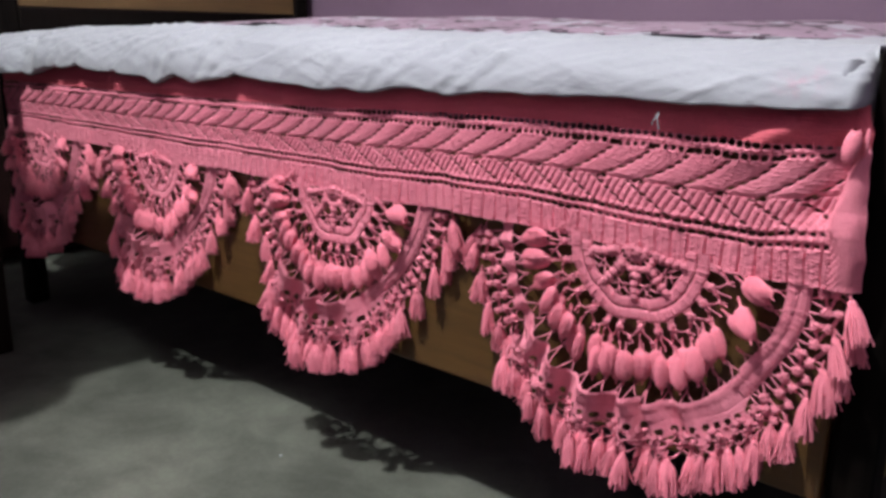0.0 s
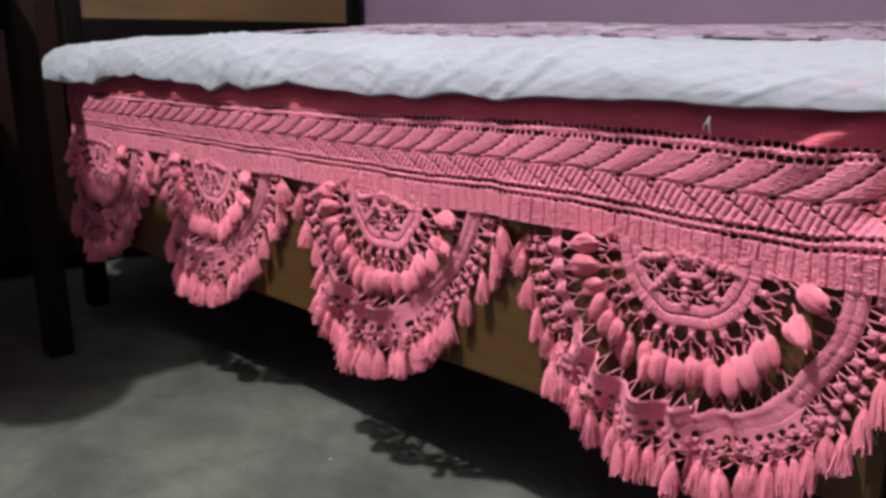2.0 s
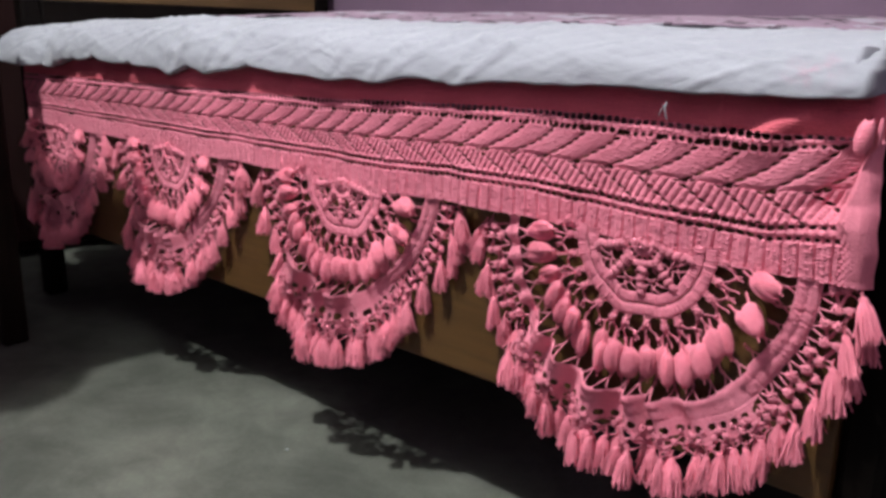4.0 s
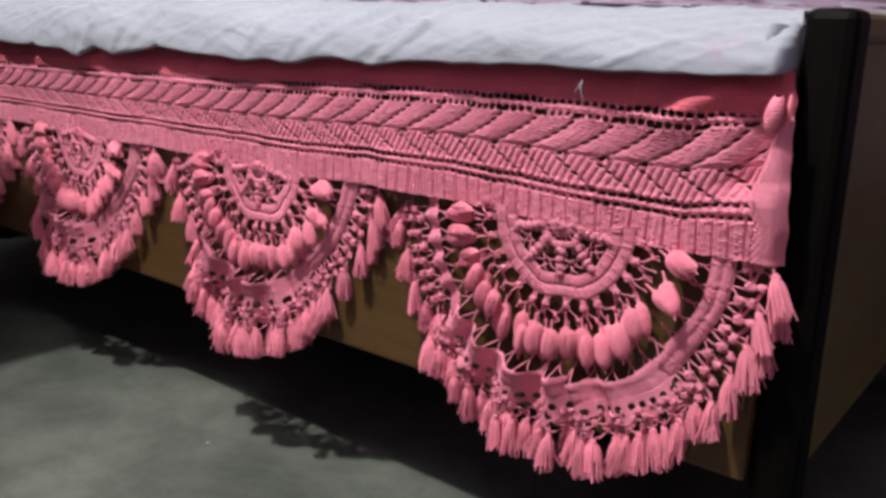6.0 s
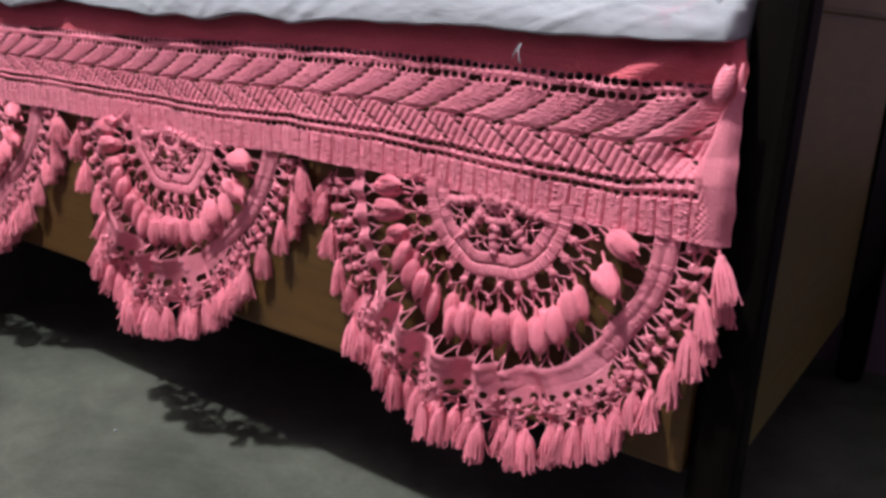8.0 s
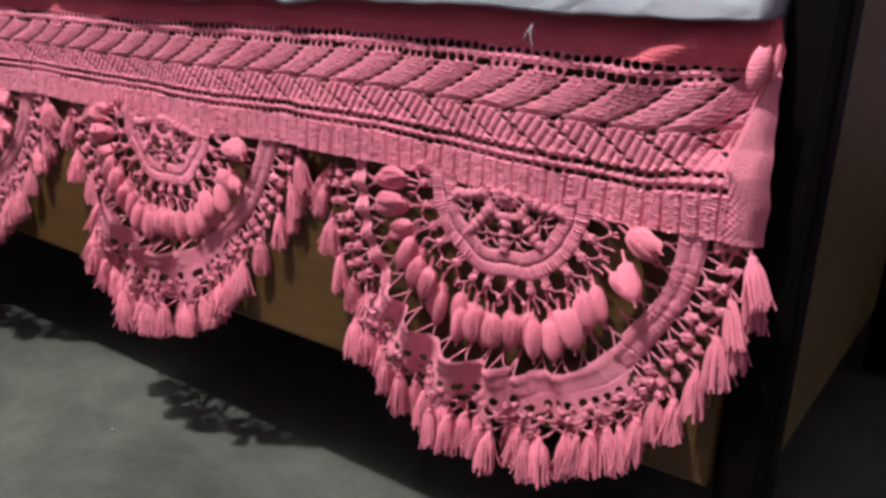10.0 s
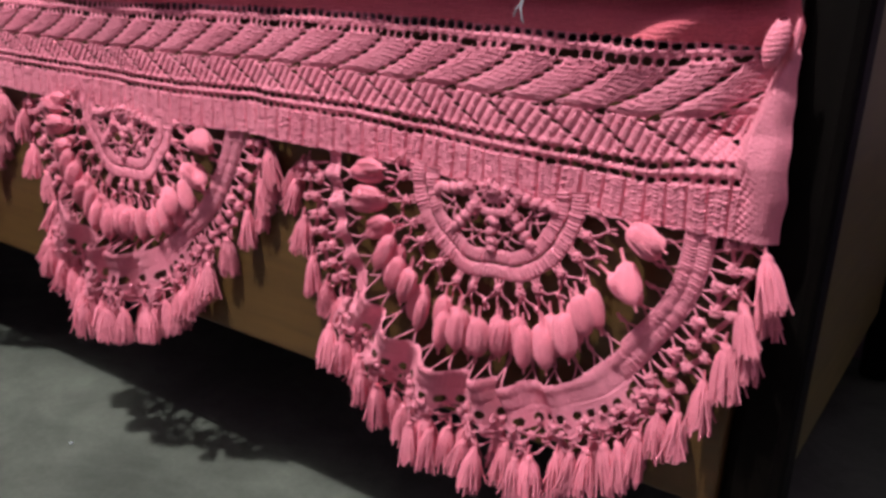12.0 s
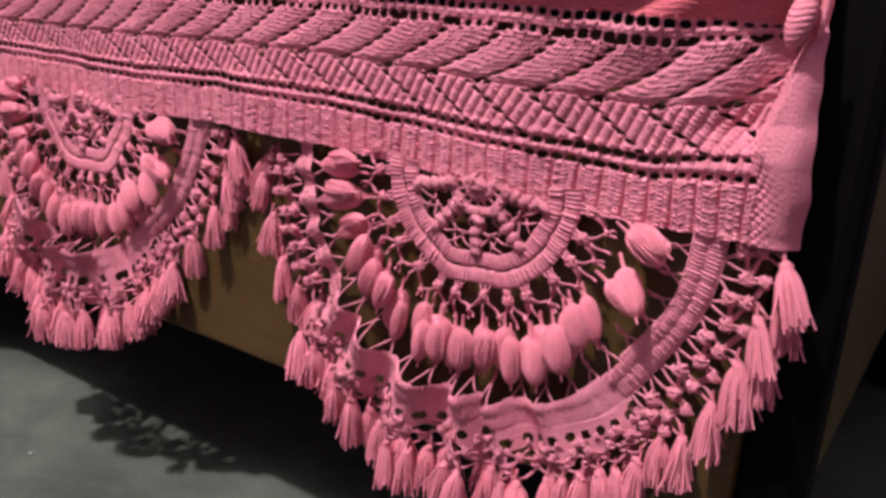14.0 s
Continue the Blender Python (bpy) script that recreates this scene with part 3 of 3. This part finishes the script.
def bundle(sp, rng, long, wide, at=(0, 0, 0), tilt=0.0, strands=23):
    """A plump bobble of looped strands, tied at both ends, with its stem and tail in one skin."""
    t = np.linspace(0, 1, 17)[:, None]
    u = strands * 4
    w = (np.arange(u) * 2 * np.pi / u)[None]
    k = np.arange(u) // 4
    ridge = np.tile([0.0, 0.75, 1.0, 0.75], strands)[None]
    lean = rng.uniform(0.8, 1.0)
    full = np.sin(np.pi * np.clip(t ** lean, 0.012, 0.988)) ** 0.33
    size = rng.uniform(0.88, 1.08, strands)[k][None]
    slide = rng.normal(0, 0.035, strands)[k][None]
    r = wide * full * (size * (1 + slide * np.sin(4 * t + 9 * lean)) * (0.82 + 0.23 * ridge)) * (1 + 0.07 * np.cos(2 * w + lean * 9))
    b = w + 0.5 * rng.normal() * (t - 0.5)
    x, y, z = r * np.cos(b), 0.82 * r * np.sin(b), -0.004 - long * t + 0 * w

    def collar(high, thick):
        return thick * np.cos(w), thick * np.sin(w), high + 0 * w

    rows = [collar(0.007, 0.0011), collar(0.002, 0.0012), collar(-0.003, 0.0014), (x, y, z), collar(-0.005 - long, 0.0012), collar(-0.008 - long, 0.0009), collar(-0.010 - long, 0.0008)]
    x, y, z = (np.concatenate([q[i] for q in rows]) for i in range(3))
    ca, sa = math.cos(tilt), math.sin(tilt)
    sp.grid(np.stack([ca * x + sa * z + at[0], y + at[1], ca * z - sa * x + at[2]], -1), True)


def puff_mesh(name, seed, long, wide, double=False):
    rng = np.random.default_rng(seed)
    sp = Soup()
    if double:
        bundle(sp, rng, long, wide * 0.80, (0.0070, -0.003, 0.001), 0.34)
        bundle(sp, rng, long * 0.95, wide * 0.78, (-0.0066, 0.003, -0.001), -0.28)
    else:
        bundle(sp, rng, long, wide)
    return sp.mesh(name)


TASSELS = [tassel_mesh("tassel", 10 + k, (0.031, 0.034, 0.036, 0.031, 0.037, 0.032)[k], (0.98, 1.08, 0.90, 1.24, 1.04, 0.86)[k]) for k in range(6)]
PUFFS = [puff_mesh("puff", 40 + k, (0.034, 0.032, 0.036, 0.035, 0.033)[k], (0.0084, 0.0096, 0.0080, 0.0092, 0.0112)[k]) for k in range(5)]
TULIPS = [puff_mesh("puff", 60 + k, (0.031, 0.033, 0.030)[k], (0.0110, 0.0132, 0.0112)[k], True) for k in range(3)]


class Fan:
    """One half-round motif about a centre; r and angle (0 to the right, 180 to the left, turning below) give a place in it."""

    def __init__(self, cx, cz, seed, right=1.0, left=1.0, skew=0.0, low=0.55):
        self.low = low
        self.squeeze = 0.0 if seed == 5 else 0.2
        self.cx, self.cz, self.seed, self.right, self.left, self.skew = cx, cz, seed, right, left, skew

    def pleat(self, a):
        """How far the outer cloth stands out in folds, by angle."""
        d = np.degrees(a)
        out = 0.0 * d
        for k, (at, wide) in enumerate(((66, 3.0), (78, 3.6), (89, 3.8), (104, 5.5), (121, 5.0), (133, 4.5))):
            at += 4 * math.sin(self.seed * 3.1 + k * 2) * (self.seed > 5)
            out = out + (0.35 if k == 0 and self.seed == 5 else 1.0) * np.exp(-np.abs((d - at) / wide) ** 2.6)
        return np.clip(out, 0, 1)

    def at(self, r, deg, out=0.0):
        a = np.radians(deg)
        r, a = np.broadcast_arrays(np.asarray(r, float), a)
        r = np.where(r > 0.19, 0.19 + (r - 0.19) * (0.70 + self.low * np.clip(np.sin(a), 0, 1) ** 3), r)
        wide = np.clip((r - 0.12) / 0.13, 0, 1) * np.abs(np.cos(a))
        side = 1 + (np.where(np.cos(a) > 0, self.right, self.left) - 1) * wide
        loose = np.clip(r / 0.1, 0, 1) * np.clip(np.sin(a), 0, 1)
        x = self.cx + r * np.cos(a) * side + 0.003 * loose * np.sin(a * 9 + r * 40 + self.seed) + self.skew * np.clip((r * np.sin(a) - 0.08) / 0.18, 0, 1.3) ** 1.5
        x = self.cx + (x - self.cx) * (1 - self.squeeze * np.clip((r - 0.13) / 0.03, 0, 1) * np.clip(r * np.sin(a) / 0.15, 0, 1))
        z = self.cz - r * np.sin(a) + 0.0035 * loose * np.sin(a * 7 + self.seed * 2)
        k = np.clip((r - 0.152) / 0.035, 0, 1.0)
        y = -0.004 - 0.022 * np.clip((r - 0.150) / 0.014, 0, 1) * self.pleat(a) + (0.005 - 0.009 * np.clip((np.sin(a) - 0.65) / 0.15, 0, 1)) * k - 0.003 * np.sin(x * 15) - 0.008 * np.exp(-((r - 0.167) / 0.012) ** 2) * np.clip(np.sin(a), 0, 1) ** 2
        return np.stack([x, y - out, z], -1)

    def ring(self, sp, r, half, thick, a0, a1, pitch, deep=0.0009, sides=14):
        """A flat cord of close stitches that follows the round."""
        n = max(24, int(np.radians(a1 - a0) * r / 0.0006))
        deg = np.linspace(a0, a1, n)[:, None]
        w = (np.arange(sides) * 2 * np.pi / sides)[None]
        arc = np.radians(deg) * r
        q = arc / pitch + 0.15 * np.sin(arc * 130) + 0.15 * np.cos(w)
        st = np.abs(np.sin(np.pi * q)) ** 0.6 * (0.4 + 0.9 * rnd(np.floor(q), r))
        seam = frac(arc / 0.0225)
        knot = np.exp(-((seam - 0.5) / 0.10) ** 2) - 0.8 * np.exp(-(np.minimum(seam, 1 - seam) / 0.035) ** 2)
        rr = r + half * (1 + 0.12 * knot + 0.06 * st) * np.sign(np.cos(w)) * np.abs(np.cos(w)) ** 0.55
        P = self.at(rr, deg + 0 * w, thick * (1 + 0.25 * knot) * np.sin(w) + deep * st * np.clip(np.sin(w), 0, 1))
        sp.grid(P, True)

    def thread(self, sp, nodes, r=0.0011, n=6, lift=0.0):
        """A thread through nodes (r, angle), rounded between them."""
        nodes = np.array(nodes, float)
        t = np.linspace(0, len(nodes) - 1, n * (len(nodes) - 1) + 1)
        rr = np.interp(t, range(len(nodes)), nodes[:, 0])
        dd = np.interp(t, range(len(nodes)), nodes[:, 1])
        sp.tube(self.at(rr, dd, lift + 0.0015 * np.sin(t * np.pi)), r, 4)


def lace(deg, r, pleat):
    """Relief and openings of the outer border, by angle and radius."""
    arc = np.radians(deg) * 0.2
    wave = 0.4 * np.sin(arc * 60) + 0.3 * np.sin(arc * 143)
    u = frac(arc / 0.0262 + 0.08 * np.sin(arc * 31))
    side = np.abs(u - 0.5)
    turn = arc / 0.0031 + 0.13 * wave + 0.12 * np.sin(r * 500) + 0.5 * (r > 0.1755)
    close = np.clip(pleat * 1.2 + (np.abs(deg - 90) > 44), 0.35, 1.15)
    ridge = np.abs(np.sin(np.pi * turn)) ** 0.7 * (0.45 + 0.8 * rnd(np.floor(turn), 2.0))
    d = 0.0019 * close * ridge * (r < 0.1865) + 0.0011 * np.abs(np.sin(r * np.pi / 0.0030 + arc * 40)) * (r >= 0.187)
    d = d + 0.0016 * np.abs(np.sin(np.clip((r - 0.1645) / 0.022, 0, 1) * 2 * np.pi)) ** 0.6 * close
    hole = (np.abs(r - 0.2000) < 0.0044) & (np.abs(side - 0.255) < 0.145 - 3000 * (r - 0.2000) ** 2)
    hole |= (np.abs(r - 0.2130) < 0.0048) & (side > 0.23 - 12 * (r - 0.2130))
    hole |= r > 0.2215 - 0.006 * np.cos(2 * np.pi * u)
    hole |= r < 0.1650 + 0.0012 * np.sin(arc * 95)
    flank = np.abs(deg - 90 - 3 * np.sin(r * 300)) > 46
    bulge = np.where(deg > 90, np.sin(arc * 2 * np.pi / 0.030), 0.25)
    d = d + np.where(flank, 0.0032 * bulge, 0)
    hole |= flank & (r > 0.1875 + 0.0025 * bulge)
    hole |= flank & (r < 0.1665 - 0.0028 * bulge)
    return d, hole


def hang(name, me, fan, r, deg, out, way, parent, tilt=0.0, label=""):
    """A shared bobble or tassel at a place of the motif, pointing along way."""
    ob = new(name, me)
    ob.parent = parent
    z = -Vector(way).normalized()
    x = Vector((1, 0, 0)) - z * z.x
    if x.length < 0.2:
        x = Vector((0, 0, 1)) - z * z.z
    x.normalize()
    y = z.cross(x)
    m = Matrix((x, y, z)).transposed().to_4x4()
    p = fan.at(r, deg, out)
    grow = 0.90 + 0.22 * float(rnd(round(deg * 10), r * 100))
    ob.matrix_local = Matrix.Translation(Vector(p)) @ m @ Matrix.Rotation(tilt, 4, "Z") @ Matrix.Diagonal((grow, grow, 0.5 + 0.5 * grow, 1))
    if label:
        tagged(ob, label)
    return ob


def scallop(root, cx, cz, seed, right=1.0, left=1.0, skew=0.0, low=0.55):
    rng = np.random.default_rng(seed)
    fan = Fan(cx, cz, seed, right, left, skew, low)
    sp = Soup()
    fan.ring(sp, 0.0612, 0.0060, 0.0012, -6, 187, 0.0033, 0.0019)
    fan.ring(sp, 0.0750, 0.0062, 0.0012, -6, 188, 0.0033, 0.0019)
    rings = part("scallop", sp.mesh("scallop"), PINK, root, "half-round crochet motif fringed with bobbles and tassels")

    sp = Soup()
    fan.ring(sp, 0.0225, 0.0036, 0.0026, -4, 184, 0.0034, 0.0009)
    for deg in np.linspace(4, 176, 9):
        sp.lump(fan.at(0.0105, deg, 0.001), 0.0042, 0.003, 0.0042, deg)
        fan.thread(sp, [(0.011, deg), (0.020, deg + 1)], 0.0011)
    sp.knot(fan.at(0.001, 90, 0.001), 0.0085, seed)
    for deg in (8, 172, 49, 131):
        sp.knot(fan.at(0.0245, deg, 0.002), 0.0052, deg + seed)
    for deg in (10, 50, 90, 130, 170):
        for r in (0.0300, 0.0390, 0.0475, 0.0545):
            sp.lump(fan.at(r, deg + rng.uniform(-1, 1), 0.0015), 0.0054, 0.0042, 0.0050, r * 900 + deg, 12, 9)
    for deg in (30, 70, 110, 150):
        for sgn in (-1, 1):
            fan.thread(sp, [(0.0375, deg + sgn * 18), (0.0405, deg + sgn * 9), (0.0470, deg + sgn * 2), (0.0540, deg - sgn * 6)], 0.0010, lift=0.001)
            fan.thread(sp, [(0.0520, deg + sgn * 17), (0.0450, deg + sgn * 8), (0.0400, deg - sgn * 1), (0.0390, deg - sgn * 8)], 0.0010, lift=0.002)
            fan.thread(sp, [(0.0265, deg + sgn * 9), (0.0330, deg + sgn * 8), (0.0390, deg + sgn * 13)], 0.0010)
    tagged(part("rosette", sp.mesh("rosette"), PINK, rings), kind="stuff")

    # the net of threads between the rings and the bobbles
    sp = Soup()
    nodes = np.linspace(3, 177, 14)
    step = nodes[1] - nodes[0]
    for i, deg in enumerate(nodes):
        j = rng.uniform(-1, 1)
        sp.knot(fan.at(0.0900, deg + 0.5 * j, 0.002), 0.0043, i + seed + 5)
        hub = (0.1035 + 0.002 * j, deg + step / 2 + j)
        for k in (-1, 0, 1):
            fan.thread(sp, [(0.0915, deg + 1.4 * k), (0.0985, deg + 3.0 + 0.5 * k), hub], 0.0009, lift=0.001 + 0.001 * k)
            fan.thread(sp, [(0.0915, deg + step + 1.4 * k), (0.0985, deg + step - 3.0 + 0.5 * k), hub], 0.0009, lift=0.001 - 0.001 * k)
            fan.thread(sp, [(0.0815, deg + 2.4 * k), (0.0880, deg + 1.2 * k)], 0.0011)
        fan.thread(sp, [hub, (0.105, hub[1] + 0.4), (0.112, hub[1])], 0.0012, lift=0.002)
        fan.thread(sp, [hub, (0.105, hub[1] - 0.8), (0.110, hub[1] - 2)], 0.0010, lift=0.002)
        fan.thread(sp, [(0.096, deg), (0.104, deg + 0.5), (0.112, deg)], 0.0011, lift=0.002)
    tagged(part("thread_net", sp.mesh("thread_net"), PINK, rings), kind="stuff")

    # the ring of bobbles
    sides = [(177, 0), (166, 1), (154, 2)]
    for deg, k in sides:
        a = math.radians(deg)
        hang("puff", TULIPS[k], fan, 0.109, deg, 0.006, (math.cos(a), -0.05, -math.sin(a) + 0.05), rings, rng.uniform(0, 6))
    for deg, k in ((4, 1), (20, 0)):
        a = math.radians(deg)
        hang("puff", TULIPS[k], fan, 0.119, deg, 0.008, (0.6 * math.cos(a), -0.05, -math.sin(a) - 0.25), rings, rng.uniform(0, 6))
    spots = np.linspace(35, 148, 24)
    for i, deg in enumerate(spots):
        deg += rng.uniform(-1.5, 1.5)
        a = math.radians(deg)
        hang("puff", PUFFS[i % 5], fan, 0.1110 + rng.uniform(-0.004, 0.004), deg, 0.003 + 0.009 * (i % 2), (0.40 * math.cos(a), -0.04, -math.sin(a) - 0.2), rings, rng.uniform(0, 6))
    sp = Soup()
    for deg in np.linspace(6, 174, 24):
        fan.thread(sp, [(0.145, deg), (0.152, deg + 0.6), (0.168, deg - 2)], 0.0010)
        fan.thread(sp, [(0.145, deg), (0.153, deg - 0.4), (0.168, deg + 2.5)], 0.0010)
    tagged(part("tie_thread", sp.mesh("tie_thread"), PINK, rings), kind="stuff")

    # the broad outer band and its lace edge, one cloth with openings
    n = int(np.radians(184) * 0.2 / (0.0008 if cx > -1.0 else 0.0016))
    deg, r = np.meshgrid(np.linspace(-2, 182, n), np.linspace(0.164, 0.230, 56), indexing="ij")
    fold = fan.pleat(np.radians(deg))
    d, _ = lace(deg, r, fold)
    _, hole = lace((deg[:-1, :-1] + deg[1:, 1:]) / 2, (r[:-1, :-1] + r[1:, 1:]) / 2, fold[1:, 1:])
    part("lace_border", quads("lace_border", fan.at(r, deg, d), ~hole), PINK, rings, "broad crochet border with an openwork edge")
    sp = Soup()
    fan.ring(sp, 0.1655, 0.0022, 0.0026, -2, 40, 0.0035, 0.0009, 8)
    part("border_cord", sp.mesh("border_cord"), PINK, rings)

    # loops along the lower edge, chains of knots up the sides, and the tassels that hang from them
    sp = Soup()
    angles = np.concatenate([np.arange(3, 43, 9.5), np.linspace(45, 135, 22), np.arange(144, 179, 9.5)])
    for i, deg in enumerate(angles):
        low = 44 < deg < 136
        w = rng.uniform(-0.8, 0.8)
        gap = (angles[i + 1] if i + 1 < len(angles) else deg + 6) - deg
        if low:
            for a, rr, size in ((-1.2 if i % 2 else 1.3, 0.2075, 0.0029), (0.1, 0.2160, 0.0036)):
                sp.knot(fan.at(rr, deg + a + w, 0.001 + 0.002 * rng.random()), size, i * 7 + a)
            for sgn in (-1, 1):
                fan.thread(sp, [(0.217, deg + w), (0.223, deg + sgn * 2.3), (0.231, deg + sgn * 1.8), (0.236, deg)], 0.0012)
                fan.thread(sp, [(0.201, deg + sgn * 2.2), (0.208, deg + sgn * 2.6), (0.216, deg + w)], 0.0012, lift=0.001)
            fan.thread(sp, [(0.218, deg + 1.0), (0.226, deg + gap * 0.3), (0.228, deg + gap * 0.5), (0.226, deg + gap * 0.7), (0.218, deg + gap - 1.0)], 0.0013)
        else:
            mid = deg + gap / 2
            for rr, aa, size in ((0.203, deg, 0.0058), (0.222, deg + w, 0.0048), (0.213, mid, 0.0052), (0.232, mid + w, 0.0042)):
                sp.knot(fan.at(rr, aa, 0.001 + 0.002 * rng.random()), size, i * 5 + rr * 900)
            for b in (-0.8, 0.8):
                fan.thread(sp, [(0.188, deg + b * 3), (0.203, deg + b * 0.5), (0.213, mid + b)], 0.0012)
                fan.thread(sp, [(0.188, mid + b * 2), (0.213, mid + b), (0.222, deg + w)], 0.0012)
                fan.thread(sp, [(0.203, deg + b), (0.222, deg + w + b), (0.236, deg + b), (0.247, deg)], 0.0012)
                fan.thread(sp, [(0.213, mid), (0.232, mid + w + b), (0.222, deg + gap + b)], 0.0012)
        a = math.radians(deg)
        lean = 0.15 * math.cos(a)
        high = deg < 14 or deg > 166
        for k in range(1 + int((low and i % 2 == 0) or high)):
            drop = rng.uniform(-0.004, 0.004) - 0.008 * k + (0.016 * k if high else 0) - (0.006 if low else 0)
            hang("tassel", TASSELS[int(rng.integers(6))], fan, 0.243 + drop, deg + (gap / 2 if k else 0) + rng.uniform(-0.8, 0.8), 0.002 + 0.006 * rng.random() - 0.012 * k,
                 (lean + rng.normal() * 0.09, -0.05 + 0.08 * rng.normal(), -1), rings, rng.uniform(0, 6))
    tagged(part("edge_loop", sp.mesh("edge_loop"), PINK, rings), kind="stuff")


def valance():
    root = thing("crochet_valance", "pink crocheted valance with scallops, bobbles and tassels hanging from a bed", "valance")
    band("hem_band", root, 0.5675, 0.640, HEM, "plain deep pink hem cloth")
    band("leaf_band", root, 0.5165, 0.5675, PINK, "openwork band of slanting leaves")
    band("herringbone_band", root, 0.4745, 0.5165, PINK, "ribbed herringbone band over two eyelet rows")
    band("stitched_band", root, 0.4440, 0.4745, PINK, "band of upright stitch blocks")
    for k, cx in enumerate((-0.222, -0.712, -1.204, -1.690)):
        scallop(root, cx, 0.4475 + float(np.interp(cx, LOW_X, LOW_Z)), 5 + 3 * k, 0.95 if k == 0 else 1.0, 0.8 if k == 3 else 1.0, (0.010, -0.035, -0.05, -0.05)[k], 0.10 if k == 0 else 0.42)

    # the gathered roll at the top of the fold by the post
    a, b = np.meshgrid(np.linspace(0, 1, 60), np.arange(24) * 2 * np.pi / 24, indexing="ij")
    w = 0.0075 * np.sin(np.pi * np.clip(0.03 + 0.94 * a, 0, 1)) ** 0.45 + 0.0005 * np.abs(np.sin(a * 27 + 0.8 * np.sin(b * 2)))
    sp = Soup()
    sp.grid(np.stack([-0.018 + 0.004 * a + w * np.cos(b), -0.017 + w * np.sin(b), 0.555 + 0.030 * a + 0.0015 * np.sin(b)], -1), True)
    sp.grid(np.stack([-0.0065 + 0.001 * a + 0.32 * w * np.cos(b), -0.010 + 0.32 * w * np.sin(b), 0.560 + 0.026 * a], -1), True)
    part("gathered_knot", sp.mesh("gathered_knot"), PINK_SOFT, root, "gathered roll of stitches")
    sp = Soup()
    sp.tube([(-0.200, -0.020, 0.588), (-0.2015, -0.024, 0.583), (-0.204, -0.025, 0.578), (-0.205, -0.024, 0.575)], 0.0007, 4)
    sp.tube([(-0.200, -0.020, 0.588), (-0.199, -0.025, 0.582), (-0.1975, -0.025, 0.575), (-0.1965, -0.024, 0.571)], 0.0007, 4)
    part("loose_thread", sp.mesh("loose_thread"), WHITE, root, "loose white thread end")


valance()
for me in TASSELS + PUFFS + TULIPS:
    me.materials.append(PINK_SOFT)
    me.polygons.foreach_set("use_smooth", [True] * len(me.polygons))


# ---- other furniture ----
def rack():
    root = thing("rack", "dark wooden rack with square posts and an unseen shadow-casting board", "rack", (-1.139, -0.205, 0))
    # an unseen board, its edge swelling into a round lobe, added to cast the curved floor shadow
    turn = np.linspace(-1.335, 1.335, 22)
    outline = [(-1.26, 0.0), (-1.26, -0.80), (0.0, -0.80)] + [(-0.022 + 0.093 * math.cos(a), -0.284 + 0.093 * math.sin(a)) for a in turn] + [(0.0, 0.0)]
    bm = bmesh.new()
    face = bm.faces.new([bm.verts.new((x, y, 0.772)) for x, y in outline])
    made = bmesh.ops.extrude_face_region(bm, geom=[face])
    bmesh.ops.translate(bm, verts=[v for v in made["geom"] if isinstance(v, bmesh.types.BMVert)], vec=(0, 0, 0.028))
    bmesh.ops.recalc_face_normals(bm, faces=bm.faces)
    part("shadow_board", bm, POST, root, smooth=False)
    for x, y in ((-0.491, 0.037), (-1.21, 0.037), (-0.491, -0.74), (-1.21, -0.74)):
        boxed("post", POST, root, x - 0.026, x + 0.026, y - 0.026, y + 0.026, 0.0, 0.80, bevel=0.006)
    for y in (0.037, -0.74):
        boxed("apron", POST, root, -1.18, -0.52, y - 0.01, y + 0.01, 0.69, 0.771, bevel=0.002)


rack()


def cupboard():
    root = thing("cupboard", "dark maroon painted cupboard against the wall", "cupboard", (-2.74, 0.1, 0))
    boxed("body", MAROON, root, 0.0, 0.40, -0.75, 0.80, 0.02, 1.8, bevel=0.004)
    boxed("door", MAROON, root, 0.401, 0.418, -0.74, -0.13, 0.05, 1.78, bevel=0.003)
    boxed("door", MAROON, root, 0.401, 0.418, -0.12, 0.79, 0.05, 1.78, bevel=0.003)


cupboard()


def fleck():
    bm = bmesh.new()
    bmesh.ops.create_icosphere(bm, subdivisions=1, radius=1, matrix=Matrix.Diagonal((0.0035, 0.0028, 0.0012, 1)))
    for v in bm.verts:
        v.co *= 1 + 0.2 * math.sin(v.co.x * 2000)
    ob = tagged(part("paper_scrap", bm, WHITE), "tiny white scrap of paper on the floor", "scrap")
    ob.location = (-0.81, -0.048, 0.0008)


fleck()


def bucket():
    root = thing("bucket", "navy blue plastic bucket standing by the foot of the bed", "bucket", (0.29, 0.78, 0))
    sp = Soup()
    z = np.array([0.0, 0.0, 0.01, 0.2, 0.40, 0.41, 0.42, 0.425, 0.42, 0.40, 0.2, 0.012, 0.012])
    r = np.array([0.001, 0.135, 0.14, 0.155, 0.17, 0.18, 0.182, 0.178, 0.168, 0.164, 0.150, 0.135, 0.001])
    sp.tube(np.stack([0 * z, 0 * z, z], -1), r, 40)
    part("pail", sp.mesh("pail"), NAVY, root)
    sp = Soup()
    a = np.linspace(0, np.pi, 24)
    sp.tube(np.stack([0.178 * np.cos(a), 0.05 + 0.16 * np.sin(a), 0.405 + 0 * a], -1), 0.004, 8)
    part("handle", sp.mesh("handle"), NAVY, root)


bucket()
